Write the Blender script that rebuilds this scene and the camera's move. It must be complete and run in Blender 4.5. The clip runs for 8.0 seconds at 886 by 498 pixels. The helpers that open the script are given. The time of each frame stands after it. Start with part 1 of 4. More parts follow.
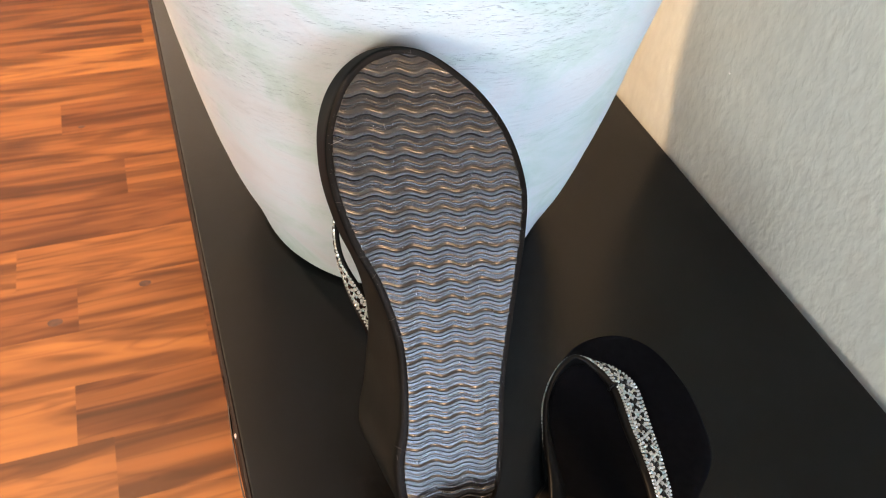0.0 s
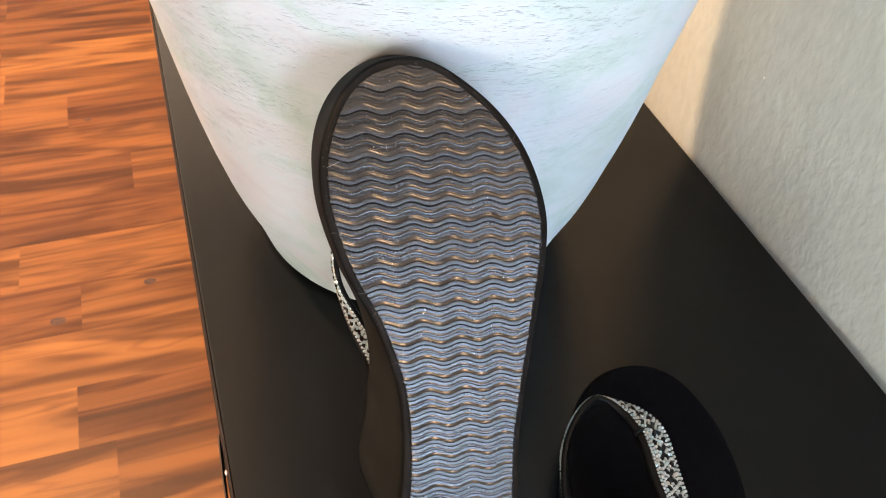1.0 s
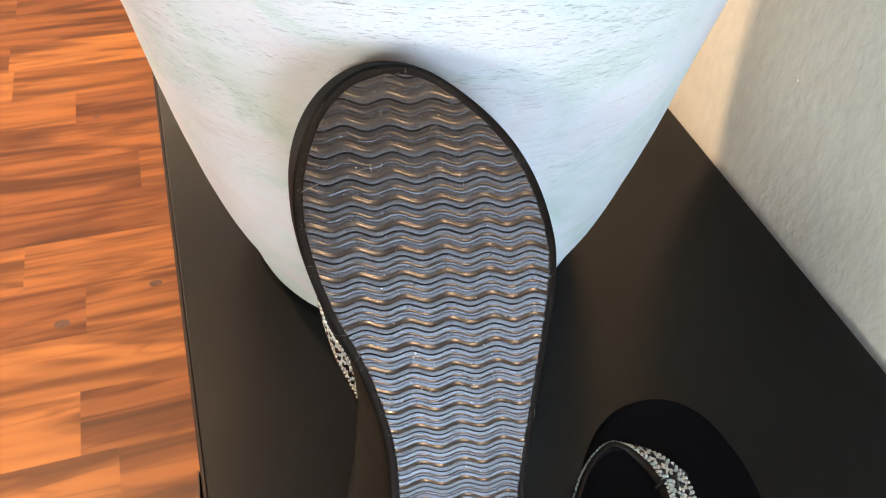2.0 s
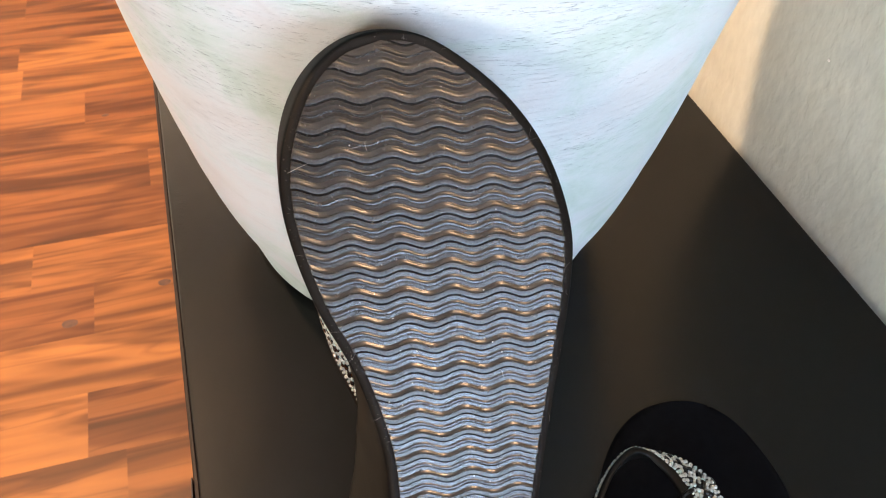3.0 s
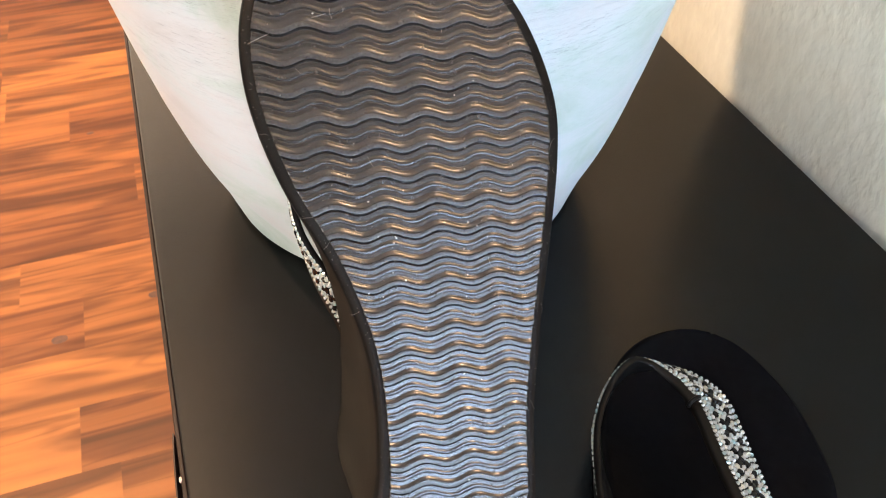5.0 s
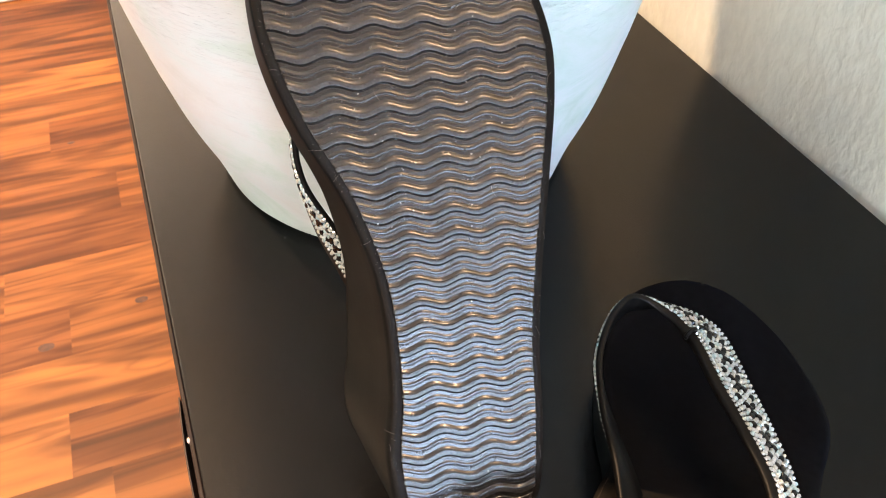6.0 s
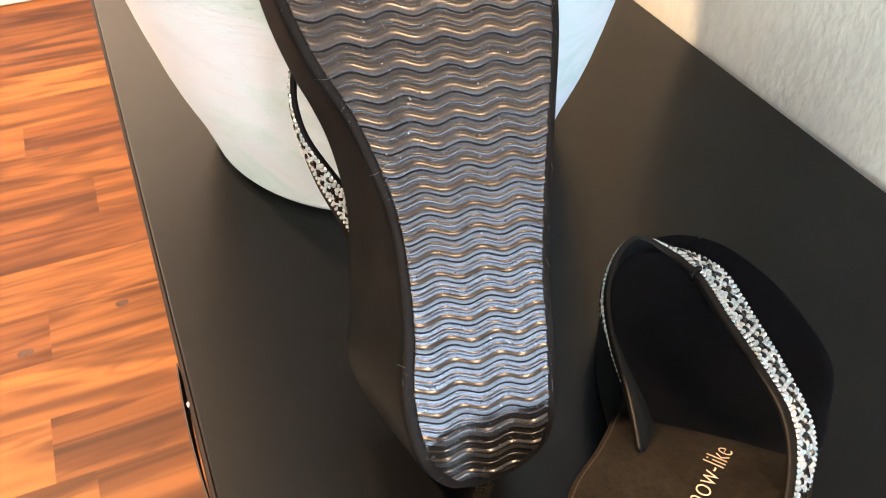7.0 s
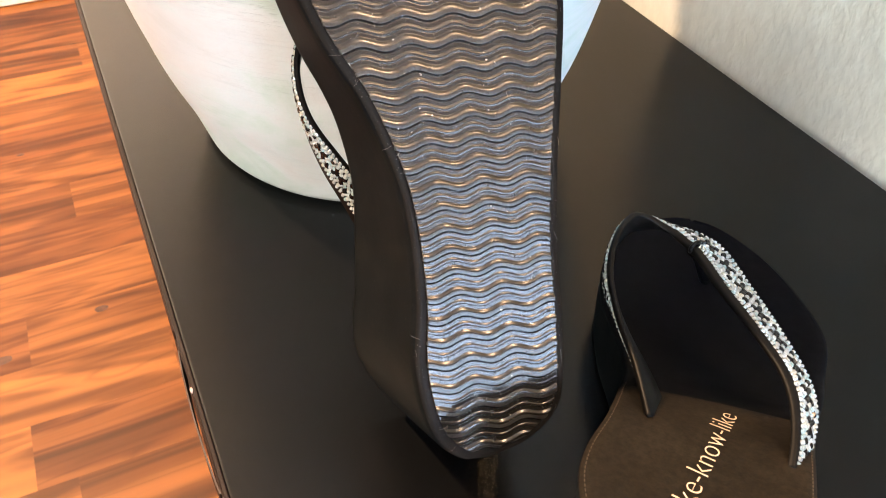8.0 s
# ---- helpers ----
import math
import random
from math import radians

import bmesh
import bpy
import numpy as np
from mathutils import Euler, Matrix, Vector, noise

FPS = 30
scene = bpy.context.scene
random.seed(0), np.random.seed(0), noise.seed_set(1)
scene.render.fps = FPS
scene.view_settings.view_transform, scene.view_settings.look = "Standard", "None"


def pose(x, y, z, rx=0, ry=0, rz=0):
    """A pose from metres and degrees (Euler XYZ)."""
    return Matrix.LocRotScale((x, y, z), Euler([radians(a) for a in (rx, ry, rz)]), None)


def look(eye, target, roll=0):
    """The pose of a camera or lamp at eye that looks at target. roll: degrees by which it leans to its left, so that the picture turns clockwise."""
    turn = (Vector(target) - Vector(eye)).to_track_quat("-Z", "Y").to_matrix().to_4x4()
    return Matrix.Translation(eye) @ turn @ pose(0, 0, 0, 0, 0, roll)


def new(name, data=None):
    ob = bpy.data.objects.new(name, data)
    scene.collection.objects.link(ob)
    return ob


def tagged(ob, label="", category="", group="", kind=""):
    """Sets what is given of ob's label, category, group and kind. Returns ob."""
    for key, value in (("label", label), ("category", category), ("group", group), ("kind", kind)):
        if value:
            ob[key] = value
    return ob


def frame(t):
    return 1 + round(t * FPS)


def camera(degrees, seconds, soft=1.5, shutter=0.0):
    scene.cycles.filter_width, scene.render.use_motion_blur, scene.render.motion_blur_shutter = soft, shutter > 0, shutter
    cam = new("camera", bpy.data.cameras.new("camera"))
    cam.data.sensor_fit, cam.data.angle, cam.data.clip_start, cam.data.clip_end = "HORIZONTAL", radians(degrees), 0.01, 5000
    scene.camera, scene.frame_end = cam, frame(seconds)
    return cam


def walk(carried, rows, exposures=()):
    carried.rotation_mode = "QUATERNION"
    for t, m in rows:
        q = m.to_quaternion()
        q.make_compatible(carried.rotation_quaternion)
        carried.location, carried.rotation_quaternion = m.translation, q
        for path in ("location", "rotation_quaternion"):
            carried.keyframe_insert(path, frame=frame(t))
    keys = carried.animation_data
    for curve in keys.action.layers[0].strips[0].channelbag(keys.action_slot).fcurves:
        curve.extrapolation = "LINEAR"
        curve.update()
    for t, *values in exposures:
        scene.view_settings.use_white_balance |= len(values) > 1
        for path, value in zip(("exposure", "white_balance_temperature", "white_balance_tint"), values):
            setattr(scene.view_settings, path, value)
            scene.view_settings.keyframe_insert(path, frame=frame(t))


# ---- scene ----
cam = camera(57.05, 8.0, soft=1.0)
cam.data.dof.use_dof, cam.data.dof.focus_distance, cam.data.dof.aperture_fstop = True, 0.35, 36
PATH = [
    (0, (-0.0023, -0.0555, 1.1633), (0.2803, 0.5982, 0.4612), 5.61),
    (0.5, (0.0047, -0.0361, 1.1569), (0.2793, 0.6154, 0.4496), 5.50),
    (1, (0.0144, -0.0157, 1.1473), (0.2802, 0.6342, 0.4352), 5.30),
    (1.5, (0.0267, 0.0036, 1.1384), (0.2822, 0.6530, 0.4222), 5.00),
    (3, (0.0458, 0.0340, 1.1045), (0.2736, 0.6905, 0.3854), 3.08),
    (3.5, (0.0470, 0.0308, 1.0958), (0.2728, 0.6921, 0.3805), 2.47),
    (4, (0.0479, 0.0265, 1.0852), (0.2730, 0.6933, 0.3748), 1.65),
    (5.5, (0.0403, 0.0041, 1.0537), (0.2896, 0.6798, 0.3600), 0.32),
    (6, (0.0302, -0.0063, 1.0492), (0.2933, 0.6691, 0.3602), 0.23),
    (6.5, (0.0239, -0.0112, 1.0369), (0.3003, 0.6644, 0.3534), 0.23),
    (7, (0.0148, -0.0173, 1.0297), (0.3066, 0.6556, 0.3499), 0.39),
    (7.5, (0.0057, -0.0222, 1.0257), (0.3137, 0.6486, 0.3510), 0.97),
    (8, (-0.0004, -0.0228, 1.0249), (0.3217, 0.6429, 0.3517), 1.24),
]
walk(cam, [(t, look(eye, target, roll)) for t, eye, target, roll in PATH],
     exposures=[(0.0, 0.41), (3.0, 0.51), (5.5, 0.78), (8.0, 0.97)])

# ---- light ----
TOP = 0.7255          # height of the cabinet top over the floor
WALL = 0.416          # inner face of the grey wall
ROOM = (-3.2, -1.55, 2.375, 2.5)   # far left wall, back wall, front wall, ceiling

world = bpy.data.worlds.new("sky")
scene.world = world
world.use_nodes = True
wn = world.node_tree.nodes
sky = wn.new("ShaderNodeTexSky")
sky.sky_type = "NISHITA"
sky.sun_disc = False
sky.sun_elevation, sky.sun_rotation = radians(40), radians(200)
world.node_tree.links.new(sky.outputs[0], wn["Background"].inputs[0])
wn["Background"].inputs[1].default_value = 0.1


def window_light(name, centre, target, wide, high, watts, colour):
    lamp = bpy.data.lights.new(name, "AREA")
    lamp.shape, lamp.size, lamp.size_y = "RECTANGLE", wide, high
    lamp.energy, lamp.color = watts, colour
    ob = new(name, lamp)
    ob.matrix_world = look(centre, target)
    return ob


BACK_WIN = (-0.12, 0.32, 0.85, 1.64)       # x0, x1, z0, z1 in the back wall: cool sky
TALL_WIN = (0.38, 0.92, 0.85, 1.86)        # the taller window beside it
CORNER_WIN = (-2.10, -1.20, 0.78, 1.66)    # the second window of that wall: neutral daylight
window_light("back_window_daylight", (0.10, ROOM[1] - 0.04, 1.245), (0.10, 0, 1.245), 0.38, 0.73, 15.0, (0.53, 0.72, 1.0))
window_light("tall_window_daylight", (0.65, ROOM[1] - 0.04, 1.355), (0.65, 0, 1.355), 0.48, 0.95, 17.0, (0.53, 0.72, 1.0))
window_light("corner_window_daylight", (-1.65, ROOM[1] - 0.04, 1.22), (-1.65, 0, 1.22), 0.84, 0.82, 40, (1.0, 0.985, 0.92))
LAMP = (-0.72, 1.36, 2.25)                  # warm globe lamp under the ceiling
bulb = bpy.data.lights.new("globe_lamp_light", "POINT")
bulb.energy, bulb.color, bulb.shadow_soft_size = 236, (1.0, 0.65, 0.38), 0.045
new("globe_lamp_light", bulb).location = LAMP
DOWN = (0.70, -0.42, 2.45)                 # small unseen warm downlight, added in the ceiling for glints in the tread
spot = bpy.data.lights.new("tread_glint_lamp", "POINT")
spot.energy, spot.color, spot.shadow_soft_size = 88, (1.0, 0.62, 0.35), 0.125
new("tread_glint_lamp", spot).location = DOWN


# ---- materials ----
def mat(name):
    m = bpy.data.materials.new(name)
    m.use_nodes = True
    return m, m.node_tree.nodes, m.node_tree.links, m.node_tree.nodes["Principled BSDF"]


def texco(n, l, scale=(1, 1, 1), rot=(0, 0, 0), kind="Object"):
    c = n.new("ShaderNodeTexCoord")
    mp = n.new("ShaderNodeMapping")
    mp.inputs["Scale"].default_value = scale
    mp.inputs["Rotation"].default_value = rot
    l.new(c.outputs[kind], mp.inputs["Vector"])
    return mp.outputs["Vector"]


def noise_tex(n, l, vec, scale, detail=4.0, rough=0.55, dist=0.0):
    t = n.new("ShaderNodeTexNoise")
    t.inputs["Scale"].default_value, t.inputs["Detail"].default_value = scale, detail
    t.inputs["Roughness"].default_value, t.inputs["Distortion"].default_value = rough, dist
    l.new(vec, t.inputs["Vector"])
    return t.outputs["Fac"]


def ramp(n, l, fac, stops):
    r = n.new("ShaderNodeValToRGB")
    while len(r.color_ramp.elements) < len(stops):
        r.color_ramp.elements.new(0.5)
    for e, (p, c) in zip(r.color_ramp.elements, stops):
        e.position, e.color = p, (*c, 1) if len(c) == 3 else c
    l.new(fac, r.inputs["Fac"])
    return r.outputs["Color"]


def grey(v):
    return (v, v, v)


def bump(n, l, bsdf, height, strength, distance, chain=None):
    b = n.new("ShaderNodeBump")
    b.inputs["Strength"].default_value, b.inputs["Distance"].default_value = strength, distance
    l.new(height, b.inputs["Height"])
    if chain is not None:
        l.new(chain, b.inputs["Normal"])
    l.new(b.outputs["Normal"], bsdf.inputs["Normal"])
    return b.outputs["Normal"]


def mixc(n, l, fac, a, b, kind="MIX"):
    m = n.new("ShaderNodeMix")
    m.data_type, m.blend_type = "RGBA", kind
    for sock, val in ((m.inputs[0], fac), (m.inputs[6], a), (m.inputs[7], b)):
        if isinstance(val, (int, float)):
            sock.default_value = val
        elif isinstance(val, tuple):
            sock.default_value = (*val, 1)
        else:
            l.new(val, sock)
    return m.outputs[2]


def plain(name, colour, rough, metal=0.0, vary=0.15, scale=40, relief=0.2, dist=0.0005, spec=0.5):
    m, n, l, b = mat(name)
    v = texco(n, l)
    f = noise_tex(n, l, v, scale)
    lo = tuple(c * (1 - vary) for c in colour)
    hi = tuple(min(1, c * (1 + vary)) for c in colour)
    l.new(ramp(n, l, f, ((0.3, lo), (0.7, hi))), b.inputs["Base Color"])
    l.new(ramp(n, l, noise_tex(n, l, v, scale * 0.2, 3), ((0.3, grey(max(0.02, rough - 0.06))), (0.7, grey(rough + 0.06)))), b.inputs["Roughness"])
    b.inputs["Metallic"].default_value = metal
    b.inputs["Specular IOR Level"].default_value = spec
    if relief:
        bump(n, l, b, noise_tex(n, l, v, scale * 6, 2), relief, dist)
    return m


def wall_paint(name, colour):
    m, n, l, b = mat(name)
    v = texco(n, l)
    big = ramp(n, l, noise_tex(n, l, v, 3.0, 3), ((0.3, tuple(c * 0.95 for c in colour)), (0.7, tuple(c * 1.04 for c in colour))))
    dabs = ramp(n, l, noise_tex(n, l, texco(n, l, (1, 1, 0.5)), 130, 3, 0.6), ((0.35, grey(0.90)), (0.68, grey(1.0))))
    l.new(mixc(n, l, 1.0, big, dabs, "MULTIPLY"), b.inputs["Base Color"])
    b.inputs["Roughness"].default_value = 0.55
    peel = ramp(n, l, noise_tex(n, l, texco(n, l, (1, 1, 0.6)), 150, 2.0, 0.5, 0.2), ((0.35, grey(0)), (0.75, grey(1))))
    first = bump(n, l, b, peel, 0.32, 0.0012)
    bump(n, l, b, noise_tex(n, l, v, 700, 2), 0.12, 0.0005, first)
    return m


def vase_clay():
    m, n, l, b = mat("whitewashed_clay")
    v = texco(n, l)
    stain = noise_tex(n, l, texco(n, l, (1, 1, 1.8)), 13, 6, 0.65, 0.5)
    col = ramp(n, l, stain, ((0.30, (0.372, 0.425, 0.36)), (0.42, (0.440, 0.485, 0.44)), (0.50, (0.485, 0.505, 0.485)), (0.60, (0.50, 0.49, 0.47)), (0.72, (0.455, 0.44, 0.41))))
    # fine brushed scratches round the body, in patches
    brush = noise_tex(n, l, texco(n, l, (30, 30, 760)), 1.0, 5, 0.7, 0.3)
    patch = ramp(n, l, noise_tex(n, l, texco(n, l, (1, 1, 2.5)), 8, 4, 0.6), ((0.46, grey(0)), (0.70, grey(1))))
    scratch = mixc(n, l, patch, (1.0, 1.0, 1.0), ramp(n, l, brush, ((0.36, grey(0)), (0.46, grey(1)))))
    # short dark pits that gather in belts
    pit = ramp(n, l, noise_tex(n, l, texco(n, l, (190, 190, 1900)), 1.0, 4, 0.65, 0.8), ((0.355, grey(0)), (0.395, grey(1))))
    belt = ramp(n, l, noise_tex(n, l, texco(n, l, (6, 6, 42)), 1.0, 5, 0.65), ((0.45, grey(0)), (0.58, grey(1))))
    where = n.new("ShaderNodeSeparateXYZ")
    l.new(v, where.inputs[0])
    high = ramp(n, l, where.outputs["Z"], ((0.12, grey(0)), (0.24, grey(1))))
    pitted = mixc(n, l, mixc(n, l, 1.0, belt, high, "MULTIPLY"), (1.0, 1.0, 1.0), pit)
    col = mixc(n, l, 0.16, col, mixc(n, l, 1.0, col, scratch, "MULTIPLY"))
    l.new(mixc(n, l, 0.50, col, mixc(n, l, 1.0, col, pitted, "MULTIPLY")), b.inputs["Base Color"])
    b.inputs["Roughness"].default_value = 0.72
    b.inputs["Specular IOR Level"].default_value = 0.3
    zero = bump(n, l, b, scratch, 0.30, 0.0008)
    first = bump(n, l, b, pitted, 0.65, 0.0012, zero)
    second = bump(n, l, b, noise_tex(n, l, texco(n, l, (40, 40, 150)), 2.2, 5), 0.22, 0.0012, first)
    bump(n, l, b, noise_tex(n, l, texco(n, l, (1, 1, 2.5)), 420, 4, 0.65), 0.30, 0.0006, second)
    return m


def cabinet_lacquer():
    m, n, l, b = mat("black_brown_lacquer")
    v = texco(n, l)
    f = noise_tex(n, l, v, 12, 4)
    base = ramp(n, l, f, ((0.3, (0.0015, 0.0017, 0.0019)), (0.7, (0.0022, 0.0024, 0.0027))))
    dust = ramp(n, l, noise_tex(n, l, v, 1900, 2), ((0.70, grey(0)), (0.78, grey(0.5))))
    l.new(mixc(n, l, dust, base, (0.10, 0.085, 0.065)), b.inputs["Base Color"])
    wear = noise_tex(n, l, v, 5, 5)
    l.new(ramp(n, l, wear, ((0.3, grey(0.24)), (0.7, grey(0.27)))), b.inputs["Roughness"])
    b.inputs["Specular IOR Level"].default_value = 0.225
    bump(n, l, b, noise_tex(n, l, v, 380, 3), 0.10, 0.0004)
    return m


def floor_wood():
    m, n, l, b = mat("acacia_laminate")
    info = n.new("ShaderNodeObjectInfo")
    c = n.new("ShaderNodeTexCoord")
    add = n.new("ShaderNodeVectorMath")
    add.operation = "MULTIPLY_ADD"
    l.new(info.outputs["Random"], add.inputs[0])
    add.inputs[1].default_value = (37, 53, 11)
    l.new(c.outputs["Object"], add.inputs[2])
    mp = n.new("ShaderNodeMapping")
    mp.inputs["Scale"].default_value = (0.85, 7.2, 1)
    l.new(add.outputs[0], mp.inputs["Vector"])
    grain = noise_tex(n, l, mp.outputs[0], 2.0, 2.6, 0.5, 1.6)
    fine = noise_tex(n, l, mp.outputs[0], 9.0, 3, 0.6, 0.4)
    base = ramp(n, l, info.outputs["Random"], ((0.0, (0.144, 0.0465, 0.0135)), (0.3, (0.190, 0.0675, 0.0185)), (0.7, (0.235, 0.088, 0.0235)), (1.0, (0.283, 0.111, 0.0295))))
    streak = ramp(n, l, grain, ((0.34, (0.30, 0.25, 0.26)), (0.45, (0.62, 0.55, 0.53)), (0.53, (1.04, 1.04, 1.03)), (0.68, (1.32, 1.32, 1.20))))
    col = mixc(n, l, 0.85, base, streak, "MULTIPLY")
    long_mp = n.new("ShaderNodeMapping")
    long_mp.inputs["Scale"].default_value = (0.7, 10, 1)
    l.new(add.outputs[0], long_mp.inputs["Vector"])
    vein = noise_tex(n, l, long_mp.outputs[0], 1.6, 1.5, 0.45, 1.6)
    col = mixc(n, l, 0.5, col, ramp(n, l, vein, ((0.36, (0.52, 0.46, 0.44)), (0.44, (0.9, 0.88, 0.86)), (0.52, (1, 1, 1)), (0.565, (0.50, 0.44, 0.43)), (0.60, (0.95, 0.94, 0.93)), (0.68, (1.1, 1.1, 1.1)))), "MULTIPLY")
    knot_mp = n.new("ShaderNodeMapping")
    knot_mp.inputs["Scale"].default_value = (2.6, 5.5, 0.01)
    l.new(add.outputs[0], knot_mp.inputs["Vector"])
    knot = n.new("ShaderNodeTexVoronoi")
    knot.inputs["Scale"].default_value = 1.0
    l.new(knot_mp.outputs[0], knot.inputs["Vector"])
    col = mixc(n, l, 1.0, col, ramp(n, l, knot.outputs["Distance"], ((0.012, (0.35, 0.27, 0.25)), (0.045, (1, 1, 1)))), "MULTIPLY")
    col = mixc(n, l, 0.10, col, ramp(n, l, fine, ((0.3, (0.4, 0.36, 0.33)), (0.7, (1, 1, 1)))), "MULTIPLY")
    l.new(col, b.inputs["Base Color"])
    b.inputs["Roughness"].default_value = 0.45
    b.inputs["Specular IOR Level"].default_value = 0.22
    bump(n, l, b, fine, 0.08, 0.0004)
    return m


def rubber(name, colour, rough, spec=0.5):
    m, n, l, b = mat(name)
    v = texco(n, l)
    dust = ramp(n, l, noise_tex(n, l, v, 1500, 2, 0.5), ((0.69, grey(0)), (0.76, grey(0.9))))
    haze = noise_tex(n, l, v, 45, 4)
    base = ramp(n, l, haze, ((0.3, tuple(c * 0.8 for c in colour)), (0.7, tuple(c * 1.25 for c in colour))))
    l.new(mixc(n, l, dust, base, (0.12, 0.11, 0.10)), b.inputs["Base Color"])
    l.new(ramp(n, l, noise_tex(n, l, v, 500, 4, 0.6), ((0.3, grey(rough - 0.04)), (0.7, grey(rough + 0.06)))), b.inputs["Roughness"])
    b.inputs["Specular IOR Level"].default_value = spec
    first = bump(n, l, b, noise_tex(n, l, v, 2200, 3, 0.65), 0.11, 0.00014)
    bump(n, l, b, noise_tex(n, l, texco(n, l, (420, 3600, 420)), 1.0, 4, 0.65, 0.3), 0.10, 0.00012, first)
    return m


def worn_rubber():
    """The walked-on crests: scuffed grey, with grit ground into them."""
    m, n, l, b = mat("worn_tread_rubber")
    v = texco(n, l)
    grain = noise_tex(n, l, v, 1400, 4, 0.7)
    scuff = ramp(n, l, noise_tex(n, l, v, 70, 4, 0.6), ((0.35, grey(0.6)), (0.65, grey(1.0))))
    base = ramp(n, l, grain, ((0.36, (0.010, 0.0082, 0.0068)), (0.56, (0.020, 0.0170, 0.0145)), (0.68, (0.064, 0.058, 0.052))))
    l.new(mixc(n, l, 1.0, base, scuff, "MULTIPLY"), b.inputs["Base Color"])
    l.new(ramp(n, l, grain, ((0.3, grey(0.24)), (0.7, grey(0.42)))), b.inputs["Roughness"])
    b.inputs["Specular IOR Level"].default_value = 0.5
    bump(n, l, b, grain, 0.16, 0.00018)
    return m


def wrap_leather():
    m, n, l, b = mat("wedge_wrap")
    v = texco(n, l)
    base = ramp(n, l, noise_tex(n, l, v, 40, 5, 0.6), ((0.3, (0.0024, 0.0036, 0.0042)), (0.7, (0.0048, 0.0062, 0.0068))))
    scuff = ramp(n, l, noise_tex(n, l, texco(n, l, (1, 2.2, 1)), 34, 6, 0.7, 0.6), ((0.50, grey(0)), (0.72, grey(1))))
    speck = ramp(n, l, noise_tex(n, l, v, 900, 2, 0.5), ((0.68, grey(0)), (0.76, grey(1))))
    col = mixc(n, l, scuff, base, (0.0070, 0.0082, 0.0080))
    l.new(mixc(n, l, mixc(n, l, 0.6, (0.0, 0.0, 0.0), speck), col, (0.035, 0.033, 0.029)), b.inputs["Base Color"])
    b.inputs["Roughness"].default_value = 0.5
    b.inputs["Specular IOR Level"].default_value = 0.02
    bump(n, l, b, noise_tex(n, l, v, 240, 4), 0.2, 0.0002)
    return m


def suede():
    m, n, l, b = mat("brown_suede")
    v = texco(n, l)
    grain = noise_tex(n, l, v, 520, 4, 0.7)
    worn = noise_tex(n, l, v, 55, 5, 0.65, 0.4)
    base = ramp(n, l, worn, ((0.32, (0.0058, 0.0043, 0.0026)), (0.52, (0.0088, 0.0066, 0.0041)), (0.70, (0.0125, 0.0097, 0.0064))))
    l.new(mixc(n, l, 0.7, base, mixc(n, l, 1.0, base, ramp(n, l, grain, ((0.35, grey(0.45)), (0.65, grey(1.6)))), "MULTIPLY")), b.inputs["Base Color"])
    b.inputs["Roughness"].default_value = 0.75
    b.inputs["Specular IOR Level"].default_value = 0.08
    bump(n, l, b, grain, 0.35, 0.0003)
    return m


M_WALL = wall_paint("grey_wall_paint", (0.53, 0.55, 0.50))
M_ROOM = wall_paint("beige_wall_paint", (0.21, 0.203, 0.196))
M_FAR = wall_paint("white_wall_paint", (0.84, 0.85, 0.86))
M_CEIL = plain("ceiling_paint", (0.86, 0.88, 0.90), 0.8)
M_SKIRT = plain("white_gloss_paint", (0.80, 0.78, 0.75), 0.35)
M_VASE = vase_clay()
M_CAB = cabinet_lacquer()
M_CABBODY = plain("dark_brown_cabinet", (0.018, 0.008, 0.0055), 0.55, spec=0.1)
M_EDGE = plain("edge_banding", (0.012, 0.007, 0.006), 0.55, spec=0.15)
M_BANDING = plain("loose_brown_banding", (0.022, 0.012, 0.010), 0.5, spec=0.15)
M_CHIP = plain("bare_chipboard", (0.55, 0.40, 0.34), 0.7)
M_FLOOR = floor_wood()
M_SUB = plain("floor_joint", (0.03, 0.014, 0.007), 0.7)
M_TREAD = rubber("tread_rubber", (0.0088, 0.0071, 0.0056), 0.225, 0.55)
M_WORN = worn_rubber()
M_WELT = rubber("welt_rubber", (0.0062, 0.0050, 0.0040), 0.6, 0.08)
M_WRAP = wrap_leather()
# near black: the shade on the footbed's front half is in this colour
M_TOEBED = plain("shade_dark_insole", (0.0032, 0.0034, 0.0043), 0.5, vary=0.3, scale=200, relief=0.2, dist=0.0002, spec=0.01)
M_BED = suede()
M_LINING = plain("black_patent", (0.0022, 0.0020, 0.0019), 0.45, vary=0.2, relief=0.05, spec=0.12)
M_DUST = plain("pale_grit", (0.28, 0.265, 0.24), 0.8, relief=0)
M_STREAKDUST = plain("light_streak_dust", (0.20, 0.14, 0.075), 0.5, vary=0.4, relief=0)
M_LINT = plain("grey_lint", (0.22, 0.20, 0.18), 0.8, relief=0)
M_SEAM = plain("tan_thread", (0.042, 0.032, 0.022), 0.7, spec=0.2)
M_PRINT = plain("cream_print", (0.60, 0.46, 0.32), 0.5, vary=0.05)
M_GLASS, gn_, gl_, gb_ = mat("window_glass")
gb_.inputs["Transmission Weight"].default_value = 1.0
gb_.inputs["Roughness"].default_value = 0.0


